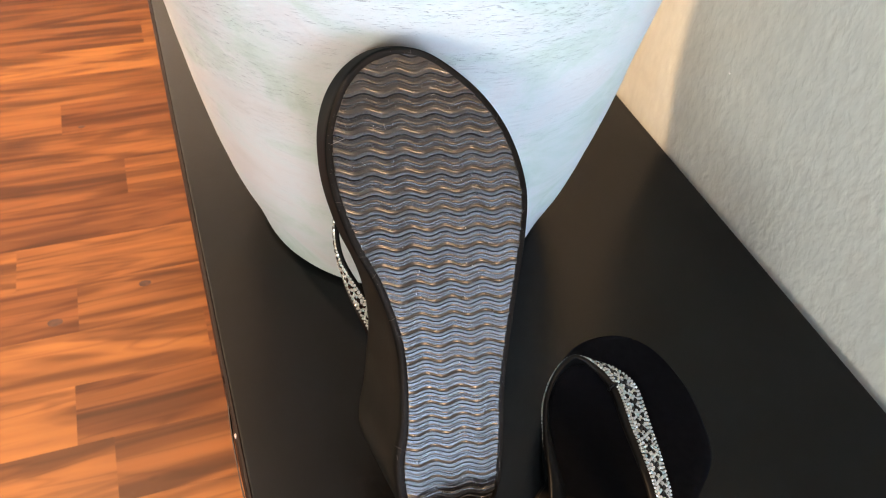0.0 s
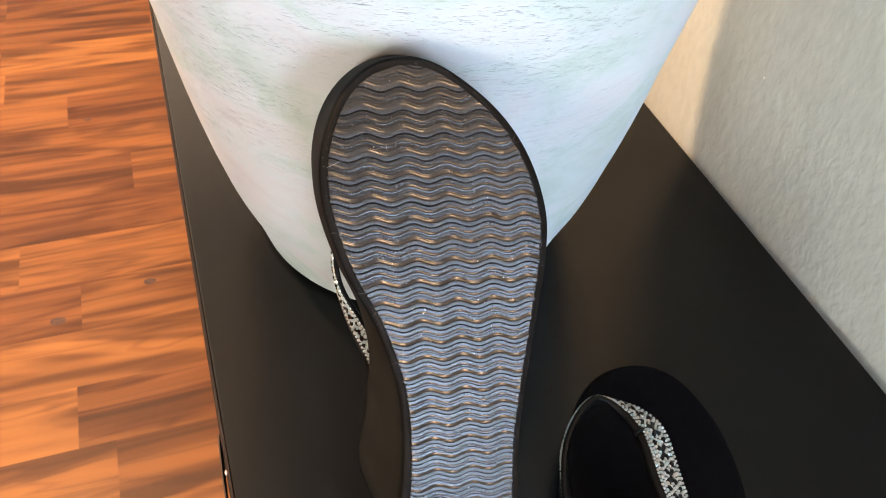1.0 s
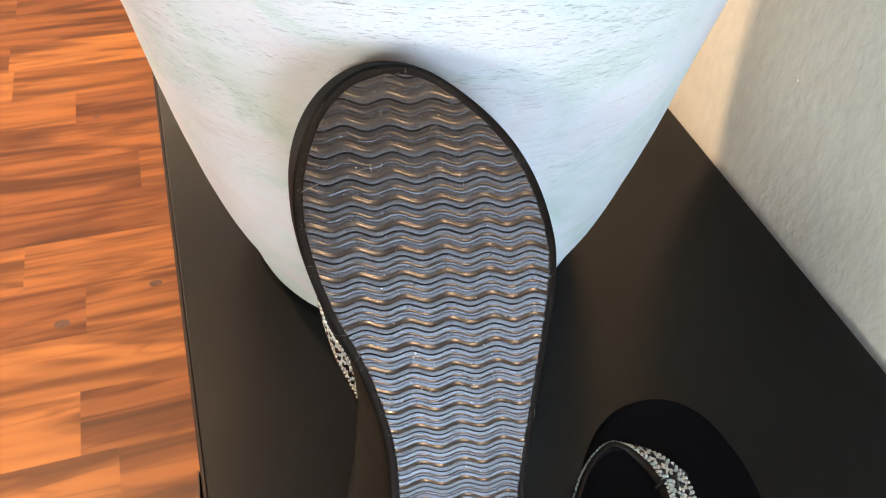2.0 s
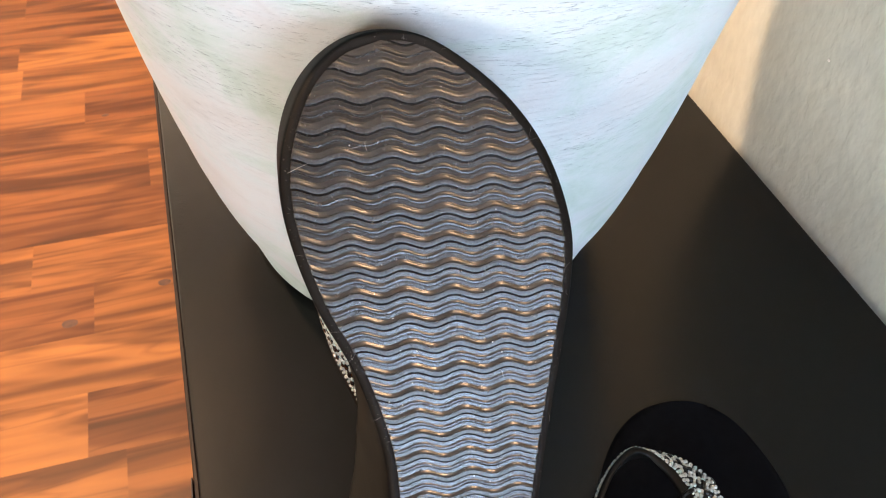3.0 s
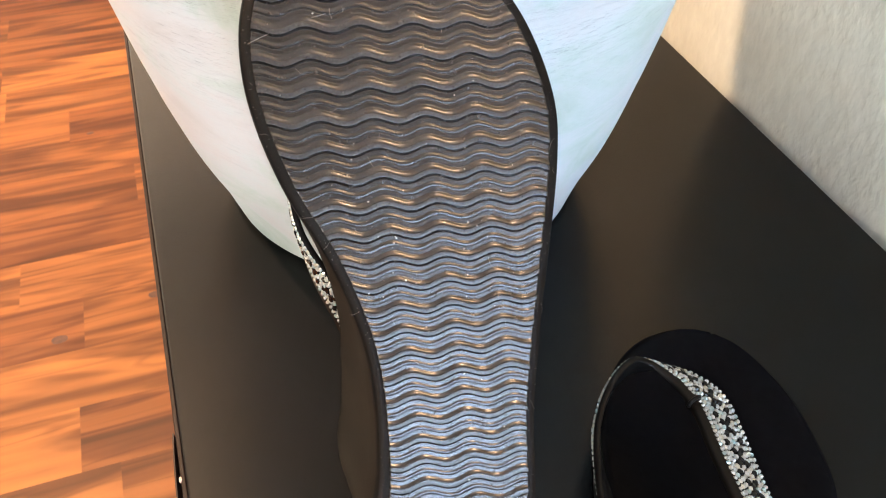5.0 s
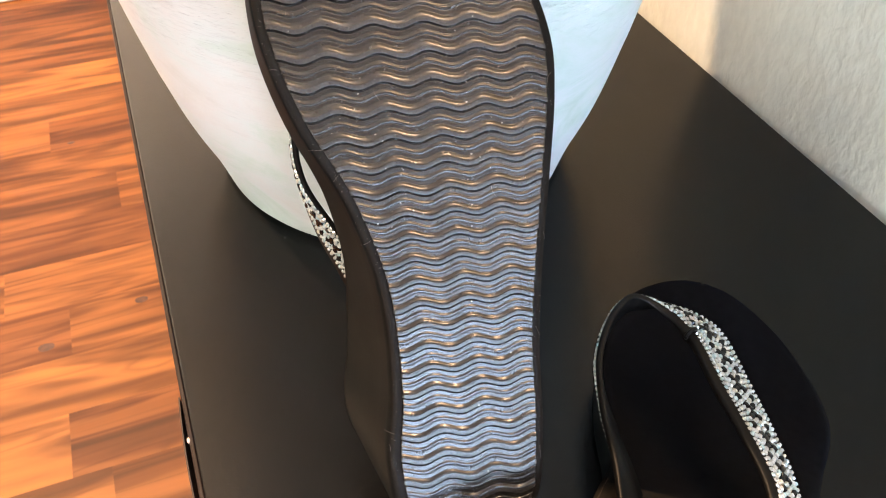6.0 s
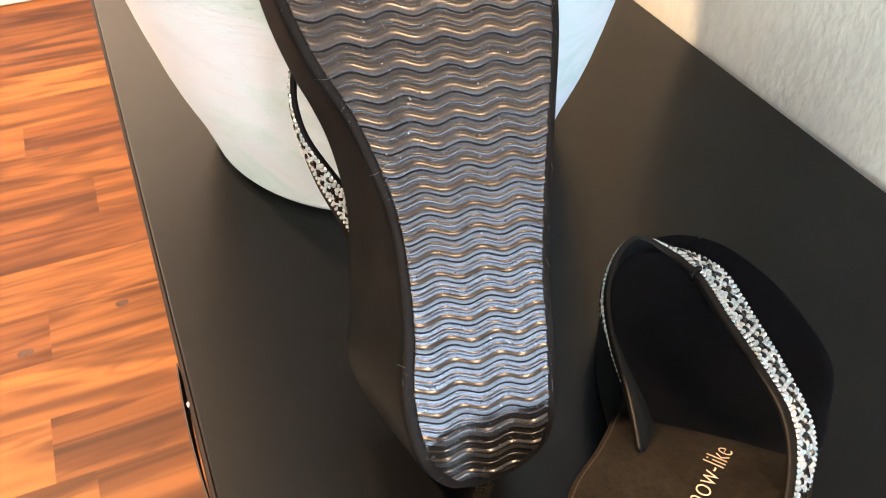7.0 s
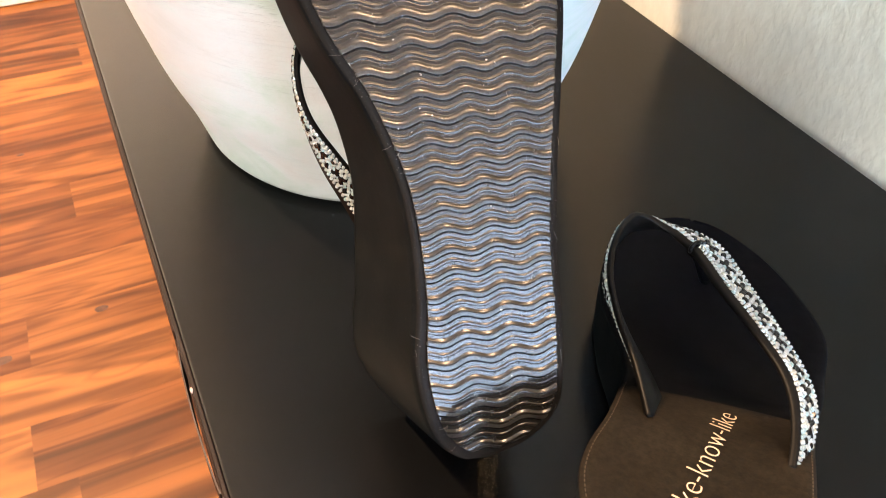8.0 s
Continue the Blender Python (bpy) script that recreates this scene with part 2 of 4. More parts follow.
def crystal(name, colour, rough, coat=0.6):
    m, n, l, b = mat(name)
    info = n.new("ShaderNodeNewGeometry")
    hue = ramp(n, l, info.outputs["Random Per Island"], ((0.0, colour), (0.45, tuple(c * 0.8 for c in colour)), (0.62, (colour[0] * 0.7, colour[1] * 0.95, colour[2])), (0.8, (colour[0], colour[1] * 0.93, colour[2] * 0.8)), (1.0, colour)))
    l.new(hue, b.inputs["Base Color"])
    b.inputs["Roughness"].default_value = rough
    b.inputs["Specular IOR Level"].default_value = 0.3 + coat
    b.inputs["Coat Weight"].default_value = coat
    b.inputs["Coat Roughness"].default_value = 0.05
    return m


M_GEM = crystal("white_rhinestone", (0.33, 0.355, 0.345), 0.10)
M_BEAD = crystal("dull_silver_bead", (0.16, 0.155, 0.145), 0.4)
M_JET = crystal("black_rhinestone", (0.004, 0.004, 0.005), 0.2, 0.0)


# ---- mesh helpers ----
def mesh_from(name, verts, faces, material, smooth=True):
    me = bpy.data.meshes.new(name)
    me.from_pydata(verts, [], faces)
    me.update()
    if material:
        me.materials.append(material)
    if smooth:
        me.polygons.foreach_set("use_smooth", [True] * len(me.polygons))
    return me


def part(name, bm, material, parent, label=""):
    me = bpy.data.meshes.new(name)
    bm.to_mesh(me)
    bm.free()
    me.materials.append(material)
    ob = new(name, me)
    ob.parent = parent
    if label:
        ob["label"] = label
    return ob


def part_mesh(name, me, parent, label=""):
    ob = new(name, me)
    ob.parent = parent
    if label:
        ob["label"] = label
    return ob


def box_bm(x0, x1, y0, y1, z0, z1, bevel=0.0, seg=2):
    bm = bmesh.new()
    vs = [bm.verts.new((x, y, z)) for x in (x0, x1) for y in (y0, y1) for z in (z0, z1)]
    for f in ((0, 1, 3, 2), (4, 6, 7, 5), (0, 4, 5, 1), (2, 3, 7, 6), (0, 2, 6, 4), (1, 5, 7, 3)):
        bm.faces.new([vs[i] for i in f])
    bmesh.ops.recalc_face_normals(bm, faces=bm.faces)
    if bevel:
        bmesh.ops.bevel(bm, geom=list(bm.edges), offset=bevel, segments=seg, profile=0.5, affect="EDGES")
    return bm


def solid(name, bm, material, label="", category="", kind="structure"):
    me = bpy.data.meshes.new(name)
    bm.to_mesh(me)
    bm.free()
    me.materials.append(material)
    return tagged(new(name, me), label, category, "", kind)


def empty(name, m, label, category, group=""):
    ob = new(name)
    ob.matrix_world = m
    return tagged(ob, label, category, group)


def catmull(points, closed, per):
    """Points along a smooth curve through the control points."""
    p = np.array(points, float)
    n = len(p)
    out = []
    for i in range(n if closed else n - 1):
        a, b, c, d = (p[(i + k) % n] if closed else p[min(max(i + k, 0), n - 1)] for k in (-1, 0, 1, 2))
        for s in range(per):
            t = s / per
            out.append(0.5 * (2 * b + (c - a) * t + (2 * a - 5 * b + 4 * c - d) * t * t + (3 * b - a - 3 * c + d) * t ** 3))
    if not closed:
        out.append(p[-1])
    return np.array(out)


def evenly(curve, count, closed):
    """The same curve at equal steps of length."""
    c = np.vstack([curve, curve[:1]]) if closed else curve
    s = np.r_[0, np.cumsum(np.linalg.norm(np.diff(c, axis=0), axis=1))]
    want = np.linspace(0, s[-1], count, endpoint=not closed)
    return np.stack([np.interp(want, s, c[:, k]) for k in range(c.shape[1])], 1), s[-1]


# ---- room ----
X0, Y0, Y1, ZC = ROOM
TH = 0.12
TURN_Y, X1 = -0.15, 1.35     # corner added behind the camera so daylight and lamp light reach the sole
solid("wall_east", box_bm(WALL, WALL + TH, TURN_Y, Y1 + TH, 0, ZC), M_WALL, "grey painted wall with orange-peel plaster texture", "wall")
solid("wall_return", box_bm(WALL + TH, X1 + TH, TURN_Y, TURN_Y + TH, 0, ZC), M_ROOM, "plain unseen wall round the added corner", "wall")
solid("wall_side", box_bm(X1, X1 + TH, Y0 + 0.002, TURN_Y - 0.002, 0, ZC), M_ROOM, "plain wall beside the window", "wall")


def paint_speck():
    """A dab of white filler on the grey wall."""
    bm = bmesh.new()
    bmesh.ops.create_icosphere(bm, subdivisions=2, radius=0.0011)
    for vert in bm.verts:
        vert.co = (WALL + vert.co.x * 0.35, 0.382 + vert.co.y * 1.2, TOP + 0.102 + vert.co.z)
    part("filler_speck", bm, M_SKIRT, bpy.data.objects["wall_east"], "small white dab of filler")


paint_speck()


def wall_with_windows(name, lo, hi, y0, y1, openings, label, paint):
    """A wall along x, of blocks beside, under and over its window openings."""
    bm = bmesh.new()

    def block(a0, a1, b0, b1):
        x = box_bm(a0, a1, y0, y1, b0, b1)
        me = bpy.data.meshes.new("tmp")
        x.to_mesh(me)
        x.free()
        bm.from_mesh(me)
        bpy.data.meshes.remove(me)

    at = lo
    for w0, w1, z0, z1 in openings:
        block(at, w0, 0, ZC)
        block(w0, w1, 0, z0)
        block(w0, w1, z1, ZC)
        at = w1
    block(at, hi, 0, ZC)
    return solid(name, bm, paint, label, "wall")


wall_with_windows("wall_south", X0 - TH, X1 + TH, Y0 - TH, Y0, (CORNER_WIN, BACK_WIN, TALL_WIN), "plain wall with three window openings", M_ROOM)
wall_with_windows("wall_north", X0 - TH, WALL - 0.002, Y1, Y1 + TH, (), "plain light wall beyond the wooden floor", M_FAR)
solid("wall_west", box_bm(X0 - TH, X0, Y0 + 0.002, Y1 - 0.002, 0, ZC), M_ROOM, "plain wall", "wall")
solid("ceiling", box_bm(X0 - TH, X1 + TH, Y0 - TH, Y1 + TH, ZC + 0.002, ZC + 0.1), M_CEIL, "plain white painted ceiling", "ceiling")
solid("baseboard", box_bm(X0, WALL - 0.004, Y1 - 0.016, Y1 - 0.001, 0.002, 0.11, 0.004), M_SKIRT, "white painted baseboard along the far wall", "baseboard")


def window_frame(name, m, wide, high, label):
    """A frame with a mullion round a pane, in its opening."""
    w = tagged(new(name), label, "window", "", "structure")
    w.matrix_world = m
    t = 0.045
    for nm, a in (("frame_rail", (-wide / 2, wide / 2, -t, 0, -high / 2, -high / 2 + t)), ("frame_rail", (-wide / 2, wide / 2, -t, 0, high / 2 - t, high / 2)),
                  ("frame_stile", (-wide / 2, -wide / 2 + t, -t, 0, -high / 2 + t, high / 2 - t)), ("frame_stile", (wide / 2 - t, wide / 2, -t, 0, -high / 2 + t, high / 2 - t))):
        part(nm, box_bm(*a, 0.003), M_SKIRT, w)
    pane = part("pane", box_bm(-wide / 2 + t, wide / 2 - t, -0.026, -0.022, -high / 2 + t, high / 2 - t), M_GLASS, w)
    pane.visible_shadow = False
    return w


for number, (w0, w1, z0, z1), words in ((1, BACK_WIN, "white framed window in the back wall"), (2, CORNER_WIN, "white framed window near the corner"), (3, TALL_WIN, "tall white framed window in the back wall")):
    window_frame("window_%d" % number, pose((w0 + w1) / 2, Y0 - 0.001, (z0 + z1) / 2, 0, 0, 180), w1 - w0, z1 - z0, words)


def lathe(prof, K=40):
    verts, faces = [], []
    for r, z in prof:
        for i in range(K):
            t = 2 * math.pi * i / K
            verts.append((r * math.cos(t), r * math.sin(t), z))
    for k in range(len(prof) - 1):
        for i in range(K):
            j = (i + 1) % K
            faces.append((k * K + i, (k + 1) * K + i, (k + 1) * K + j, k * K + j))
    return verts, faces


def pendant_lamp():
    c = empty("pendant_lamp", pose(LAMP[0], LAMP[1], ZC), "black metal pendant lamp with a warm bulb", "lamp")
    drop = LAMP[2] - ZC
    part_mesh("canopy", mesh_from("canopy", *lathe(((0.0, 0.0), (0.05, 0.0), (0.052, -0.006), (0.045, -0.018), (0.006, -0.024), (0.004, drop + 0.14), (0.0, drop + 0.14))), M_CABBODY), c)
    # dome added over the bulb so the ceiling and bounce light stay dim
    part_mesh("shade", mesh_from("shade", *lathe(((0.0, drop + 0.14), (0.03, drop + 0.138), (0.09, drop + 0.115), (0.135, drop + 0.06), (0.15, drop - 0.01), (0.147, drop - 0.01), (0.131, drop + 0.056), (0.087, drop + 0.110), (0.03, drop + 0.132), (0.0, drop + 0.134))), M_CABBODY), c, "unseen black dome, added to keep lamp light off the ceiling")
    return c


pendant_lamp()


# unseen fitting round the lamp that was added for the tread's glints
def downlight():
    c = empty("downlight", pose(DOWN[0], DOWN[1], ZC), "small round unseen ceiling downlight with a white ring, added for tread glints", "lamp")
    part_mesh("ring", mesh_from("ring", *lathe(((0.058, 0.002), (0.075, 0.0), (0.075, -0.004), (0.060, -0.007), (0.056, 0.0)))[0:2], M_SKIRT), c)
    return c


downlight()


# ---- cabinet ----
def low_cabinet():
    c = empty("low_cabinet", pose(0, 0, 0), "long black-brown lacquered cabinet standing against the wall", "cabinet")
    ya, yb = -0.75, 1.35
    bm = box_bm(0, WALL - 0.0075, ya, yb, TOP - 0.026, TOP, 0.0012, 2)
    part("top_board", bm, M_CAB, c, "black-brown satin lacquered top")
    part("edge_band", box_bm(-0.0022, 0.0, ya + 0.001, yb - 0.001, TOP - 0.025, TOP - 0.0006, 0.0004, 1), M_EDGE, c, "worn edge banding")
    part("carcass", box_bm(0.012, WALL - 0.02, ya + 0.02, yb - 0.02, 0.09, TOP - 0.0262), M_CABBODY, c)
    n = 4
    step = (yb - ya - 0.04) / n
    for i in range(n):
        y = ya + 0.02 + i * step
        for z0, z1 in ((0.10, 0.385), (0.39, TOP - 0.030)):
            d = part("drawer_front", box_bm(-0.0035, 0.0118, y + 0.002, y + step - 0.002, z0, z1, 0.002), M_CABBODY, c)
    # a length of the banding has come loose and bows outwards, with a pale chip beside it
    vs, fs = [], []
    for q in range(25):
        t = q / 24
        x = -0.0026 - 0.0017 * math.sin(math.pi * t) ** 0.8
        y = 0.176 + 0.084 * t
        for dx, z in ((0, TOP - 0.0004), (-0.0007, TOP - 0.0006), (-0.0007, TOP - 0.024), (0, TOP - 0.024)):
            vs.append((x + dx, y, z))
    for q in range(24):
        for e in range(4):
            f = (e + 1) % 4
            fs.append((q * 4 + e, q * 4 + f, q * 4 + 4 + f, q * 4 + 4 + e))
    part_mesh("loose_banding", mesh_from("loose_banding", vs, fs, M_BANDING, False), c, "strip of banding peeling off")
    bm = bmesh.new()
    bmesh.ops.create_icosphere(bm, subdivisions=2, radius=0.0011)
    for vert in bm.verts:
        vert.co = (-0.0022 + vert.co.x * 0.8, 0.234 + vert.co.y * 1.6, TOP - 0.0012 + vert.co.z + 0.0003 * noise.noise(vert.co * 900))
    part("chip", bm, M_CHIP, c, "pale chip where the banding has broken")
    for y in (ya + 0.05, yb - 0.09):
        for x in (0.03, WALL - 0.08):
            part("foot", box_bm(x, x + 0.04, y, y + 0.04, 0.0, 0.09, 0.003), M_CABBODY, c)
    return c


low_cabinet()


# ---- vase ----
def vase():
    prof = [(0.0, 0.0), (0.10, 0.0), (0.1085, 0.0012), (0.1112, 0.005), (0.1189, 0.03), (0.130, 0.06), (0.1403, 0.10), (0.1488, 0.14), (0.1555, 0.18),
            (0.1630, 0.22), (0.1720, 0.26), (0.1775, 0.31), (0.1740, 0.37), (0.158, 0.43), (0.132, 0.475), (0.121, 0.50), (0.128, 0.52), (0.130, 0.527),
            (0.124, 0.530), (0.118, 0.523), (0.111, 0.50), (0.122, 0.47), (0.150, 0.42), (0.162, 0.33), (0.150, 0.2), (0.11, 0.03), (0.0, 0.02)]
    curve = np.vstack([prof[:3], catmull(prof[3:18], False, 8), prof[18:]])
    seg = 160
    verts, faces = [], []
    for k, (r, z) in enumerate(curve):
        for i in range(seg):
            a = 2 * math.pi * i / seg
            wob = 1 + 0.004 * noise.noise((math.cos(a) * 1.5, math.sin(a) * 1.5, z * 7)) + 0.0022 * noise.noise((math.cos(a) * 5, math.sin(a) * 5, z * 60))
            rr = r * (wob if 0.0 < z else 1)
            verts.append((rr * math.cos(a), rr * math.sin(a), z))
    for k in range(len(curve) - 1):
        for i in range(seg):
            j = (i + 1) % seg
            faces.append((k * seg + i, k * seg + j, (k + 1) * seg + j, (k + 1) * seg + i))
    c = empty("vase", pose(0.163, 0.4245, TOP + 0.0005), "large white hand-thrown clay vase with brushed rings", "vase")
    neck = 3 + 8 * 12
    for name, k0, k1, words in (("foot_ring", 0, 3, ""), ("body", 3, neck, "white clay body with combed throwing lines"), ("rim", neck, len(curve) - 1, "rounded mouth of the vase")):
        me = mesh_from(name, verts[k0 * seg:(k1 + 1) * seg], [tuple(i - k0 * seg for i in f) for f in faces[k0 * seg:k1 * seg]], M_VASE)
        part_mesh(name, me, c, words)
    return c


vase()

# ---- sandals ----
# one sole in millimetres: u across, v from heel to toe
OUTLINE = ((-8, 63.5), (8, 59), (28, 42), (41, 22), (47.5, -2), (46.5, -22), (41, -48), (35, -74), (30, -100), (27.8, -124), (25.2, -143), (21.6, -158.8), (9.3, -168.4),
           (-8, -170.5), (-18, -166), (-25.6, -152.5), (-26.8, -131), (-22.5, -110), (-20.5, -88), (-21.5, -68), (-27.5, -44), (-37, -22), (-43, 0), (-44.5, 18), (-41.5, 34), (-33.5, 50), (-22, 60))
RIDGE_V = (70, 50.4, -12.5, -46.5, -83.2, -118.8, -175)
RIDGE_K = (-2.2, 0, 7, 11, 16, 21, 28.0)
BED_V = (-185, -165, -140, -120, -105, -90, -60, -30, 0, 30, 70)
BED_H = (94, 93, 90.5, 86, 81, 73, 54, 40.5, 35, 32, 30)
# one ridge period from a deep groove to the next: a low band, a fine groove, then a rising bar with a flat worn crest
PROF_Q = (0, 0.020, 0.030, 0.036, 0.042, 0.06, 0.19, 0.222, 0.232, 0.252, 0.272, 0.295, 0.33, 0.389, 0.394, 0.396, 0.4185, 0.4205, 0.4225, 0.45, 0.50, 0.57, 0.585, 0.595, 0.63, 0.665, 0.70, 0.74, 0.79, 0.85, 0.952, 0.960, 0.965, 0.972, 1.0)
PROF_H = (-0.95, -0.93, -0.30, -0.16, -0.14, -0.14, -0.205, -0.21, -0.195, -0.105, -0.035, 0.005, 0.015, -0.01, -0.025, -0.30, -0.31, -0.135, -0.128, -0.128, -0.135, -0.15, -0.145, -0.125, 0.035, 0.17, 0.272, 0.349, 0.396, 0.41, 0.408, 0.395, 0.30, -0.85, -0.95)
# the two edges of the strap band: u, v, height
STRAP_IN = ((-17.6, -106.6, 81.1), (-25.3, -86.9, 83.3), (-34.7, -68.4, 85.8), (-41.2, -48.9, 89.2), (-41.7, -30.4, 92), (-37.3, -16.5, 92.6), (-30.7, -12.5, 90.6), (-24.3, -13.6, 88.8),
            (-17.3, -17, 87), (-8.6, -25.6, 86.2), (1.1, -41.7, 87), (12.8, -59.1, 88.2), (22.9, -75.4, 89), (27.3, -87.9, 88.5), (29.1, -100.6, 86.8), (29.0, -112.3, 84.8))
STRAP_OUT = ((-9.9, -94.8, 68), (-17.5, -82, 70.5), (-29.1, -66.2, 73.5), (-40.2, -48.4, 77), (-42.7, -30.4, 80), (-38.8, -15, 81), (-29.6, -6.2, 80), (-21, -2.9, 79.2),
             (-10.5, -2.5, 78.5), (1.4, -8.5, 78.2), (15.3, -30.9, 78.3), (26.3, -50.2, 78.4), (35.3, -68.9, 78), (37.8, -83, 77.7), (36.2, -96.5, 77.2), (33.1, -110.5, 76.9))


def smooth_interp(x, xs, ys):
    order = np.argsort(xs)
    xs, ys = np.array(xs, float)[order], np.array(ys, float)[order]
    m = np.gradient(ys, xs)
    i = np.clip(np.searchsorted(xs, x) - 1, 0, len(xs) - 2)
    h = xs[i + 1] - xs[i]
    t = (np.clip(x, xs[0], xs[-1]) - xs[i]) / h
    return ((2 * t ** 3 - 3 * t ** 2 + 1) * ys[i] + (t ** 3 - 2 * t ** 2 + t) * h * m[i] + (-2 * t ** 3 + 3 * t ** 2) * ys[i + 1] + (t ** 3 - t ** 2) * h * m[i + 1])


def bed_height(v):
    return smooth_interp(v, BED_V, BED_H)


def sole_lift(v, u=0.0):
    """Height of the bottom over the ground: flat, with a bevelled heel and a little toe spring."""
    v = np.asarray(v, float)
    u = np.asarray(u, float)
    heel = np.maximum(0, -144.5 - v + 0.01 * u - 0.055 * np.minimum(u + 12, 0) ** 2)
    soft = np.where(heel < 1.2, heel ** 2 / 2.4, heel - 0.6) * 0.30
    return soft + np.maximum(0, -90 - v) * 0.022 + np.maximum(0, v - 25) ** 2 * 0.0012


def offset_outline(pts, d):
    t = np.roll(pts, -1, 0) - np.roll(pts, 1, 0)
    t /= np.linalg.norm(t, axis=1)[:, None]
    return pts + np.stack([-t[:, 1], t[:, 0]], 1) * np.asarray(d)[..., None]


def half_widths(pts, vs):
    """The outline's least and greatest u at each v."""
    a, b = pts, np.roll(pts, -1, 0)
    dv = b[:, 1] - a[:, 1]
    dv = np.where(np.abs(dv) < 1e-9, 1e-9, dv)
    t = (np.asarray(vs)[:, None] - a[None, :, 1]) / dv[None, :]
    u = a[None, :, 0] + t * (b - a)[None, :, 0]
    ok = (t >= 0) & (t <= 1)
    return np.where(ok, u, 1e9).min(1), np.where(ok, u, -1e9).max(1)


def flip_faces(faces, sign):
    return [tuple(reversed(f)) for f in faces] if sign < 0 else faces


def ease(a, b, x):
    t = np.clip((x - a) / (b - a), 0, 1)
    return t * t * (3 - 2 * t)


def sandal(m, sign, label, detail, push=(0, 0, 0, 0)):
    """sign: 1 or -1, the two feet mirror each other; push: how far the soft strap is pushed over (mm, mm, degrees, mm its short limb bulges)."""
    s = empty("wedge_sandal", m, label, "sandal", "pair of wedge sandals")
    S = lambda p: (sign * p[0] / 1000, p[1] / 1000, p[2] / 1000)   # noqa: E731
    base, _ = evenly(catmull(OUTLINE, True, 8), 200, True)
    v = base[:, 1]
    u0 = base[:, 0]
    out = 1.0 + 5.5 * np.clip((-30 - v) / 60, 0, 1) + 1.8 * ease(15, 45, v) + 6.0 * ease(-5, 30, u0) * ease(-90, -40, v) * (1 - 0.85 * ease(-5, 40, v))
    out = out + ease(-135, -160, v) * (-3.6 + 5.6 * ease(-15, 5, u0))
    # the outline runs clockwise seen from +z, so its left normal points outwards
    top = offset_outline(base, out)
    # wedge: rings from the sole to under the footbed
    levels = (0.0, 0.02, 0.06, 0.2, 0.4, 0.6, 0.8, 0.94, 0.98, 1.0)
    verts, faces = [], []
    N = len(base)
    zb = sole_lift(base[:, 1], base[:, 0]) + 1.0
    zt = bed_height(top[:, 1]) - 2.6
    for k, t in enumerate(levels):
        ring = base * (1 - t) + top * t
        inset = -0.9 if t == 0.0 else (-0.25 if t == 0.02 else 0.25 * math.sin(math.pi * t))
        ring = offset_outline(ring, np.full(N, inset))
        verts += [S((p[0], p[1], a + (b - a) * t)) for p, a, b in zip(ring, zb, zt)]
    for k in range(len(levels) - 1):
        for i in range(N):
            j = (i + 1) % N
            faces.append((k * N + i, (k + 1) * N + i, (k + 1) * N + j, k * N + j))
    part_mesh("wedge", mesh_from("wedge", verts, flip_faces(faces, sign), M_WRAP), s, "dark brown-black wrapped wedge heel")

    # grid sheets over the outline
    def sheet(name, pts, rows, cols, height, material, skirt, up, label=""):
        lo_v, hi_v = pts[:, 1].min() + 0.05, pts[:, 1].max() - 0.05
        # rows closer together at both round ends
        q = np.linspace(0, 1, rows)
        ends = 0.035
        vs = lo_v + (hi_v - lo_v) * (q + ends * np.sin(2 * math.pi * q) * -1 / (2 * math.pi) * 6)
        lo, hi = half_widths(pts, vs)
        U = lo[:, None] + (hi - lo)[:, None] * np.linspace(0, 1, cols)[None, :]
        V = np.repeat(vs[:, None], cols, 1)
        Z = height(U, V)
        vv = [S(p) for p in np.stack([U, V, Z], -1).reshape(-1, 3)]
        ff = []
        for r in range(rows - 1):
            for c in range(cols - 1):
                a = r * cols + c
                ff.append((a, a + 1, a + cols + 1, a + cols))
        ff = ff if up else [tuple(reversed(f)) for f in ff]
        rim = [c for c in range(cols)] + [r * cols + cols - 1 for r in range(1, rows)] + [(rows - 1) * cols + c for c in range(cols - 2, -1, -1)] + [r * cols for r in range(rows - 2, 0, -1)]
        k0 = len(vv)
        flatU, flatV, flatZ = U.reshape(-1), V.reshape(-1), Z.reshape(-1)
        vv += [S((flatU[i], flatV[i], flatZ[i] + skirt(flatV[i], flatZ[i]))) for i in rim]
        for i in range(len(rim)):
            j = (i + 1) % len(rim)
            f = (rim[j], rim[i], k0 + i, k0 + j)
            ff.append(f if up else tuple(reversed(f)))
        return part_mesh(name, mesh_from(name, vv, flip_faces(ff, sign), material), s, label)

    # welt: the flat black border of the bottom
    sheet("welt", offset_outline(base, np.full(N, -0.5)), 120, 26, lambda U, V: sole_lift(V, U) + 0.9, M_WELT, lambda v_, z_: 2.0, False, "matt black rubber welt round the tread")

    # tread with wavy ridges
    def ridges(U, V):
        wave = 0.98 * np.sin(2 * math.pi * (U - 2.5) / 15.6 + 0.004 * V)
        k = smooth_interp(V - wave + 0.068 * U + 0.2, RIDGE_V, RIDGE_K)
        q = k - np.floor(k)
        h = np.interp(q, PROF_Q, PROF_H)
        return sole_lift(V, U) - 0.15 - h

    inner = offset_outline(base, -3.2 - 1.0 * ease(-90, -130, base[:, 1]) * ease(0, -15, base[:, 0]))
    table_v = np.linspace(-176, 71, 1500)
    table_k = smooth_interp(table_v, RIDGE_V, RIDGE_K)
    cols = 150 if detail == 1 else 70
    ks = [k + q for k in range(-3, 30) for q in PROF_Q[:-1]]
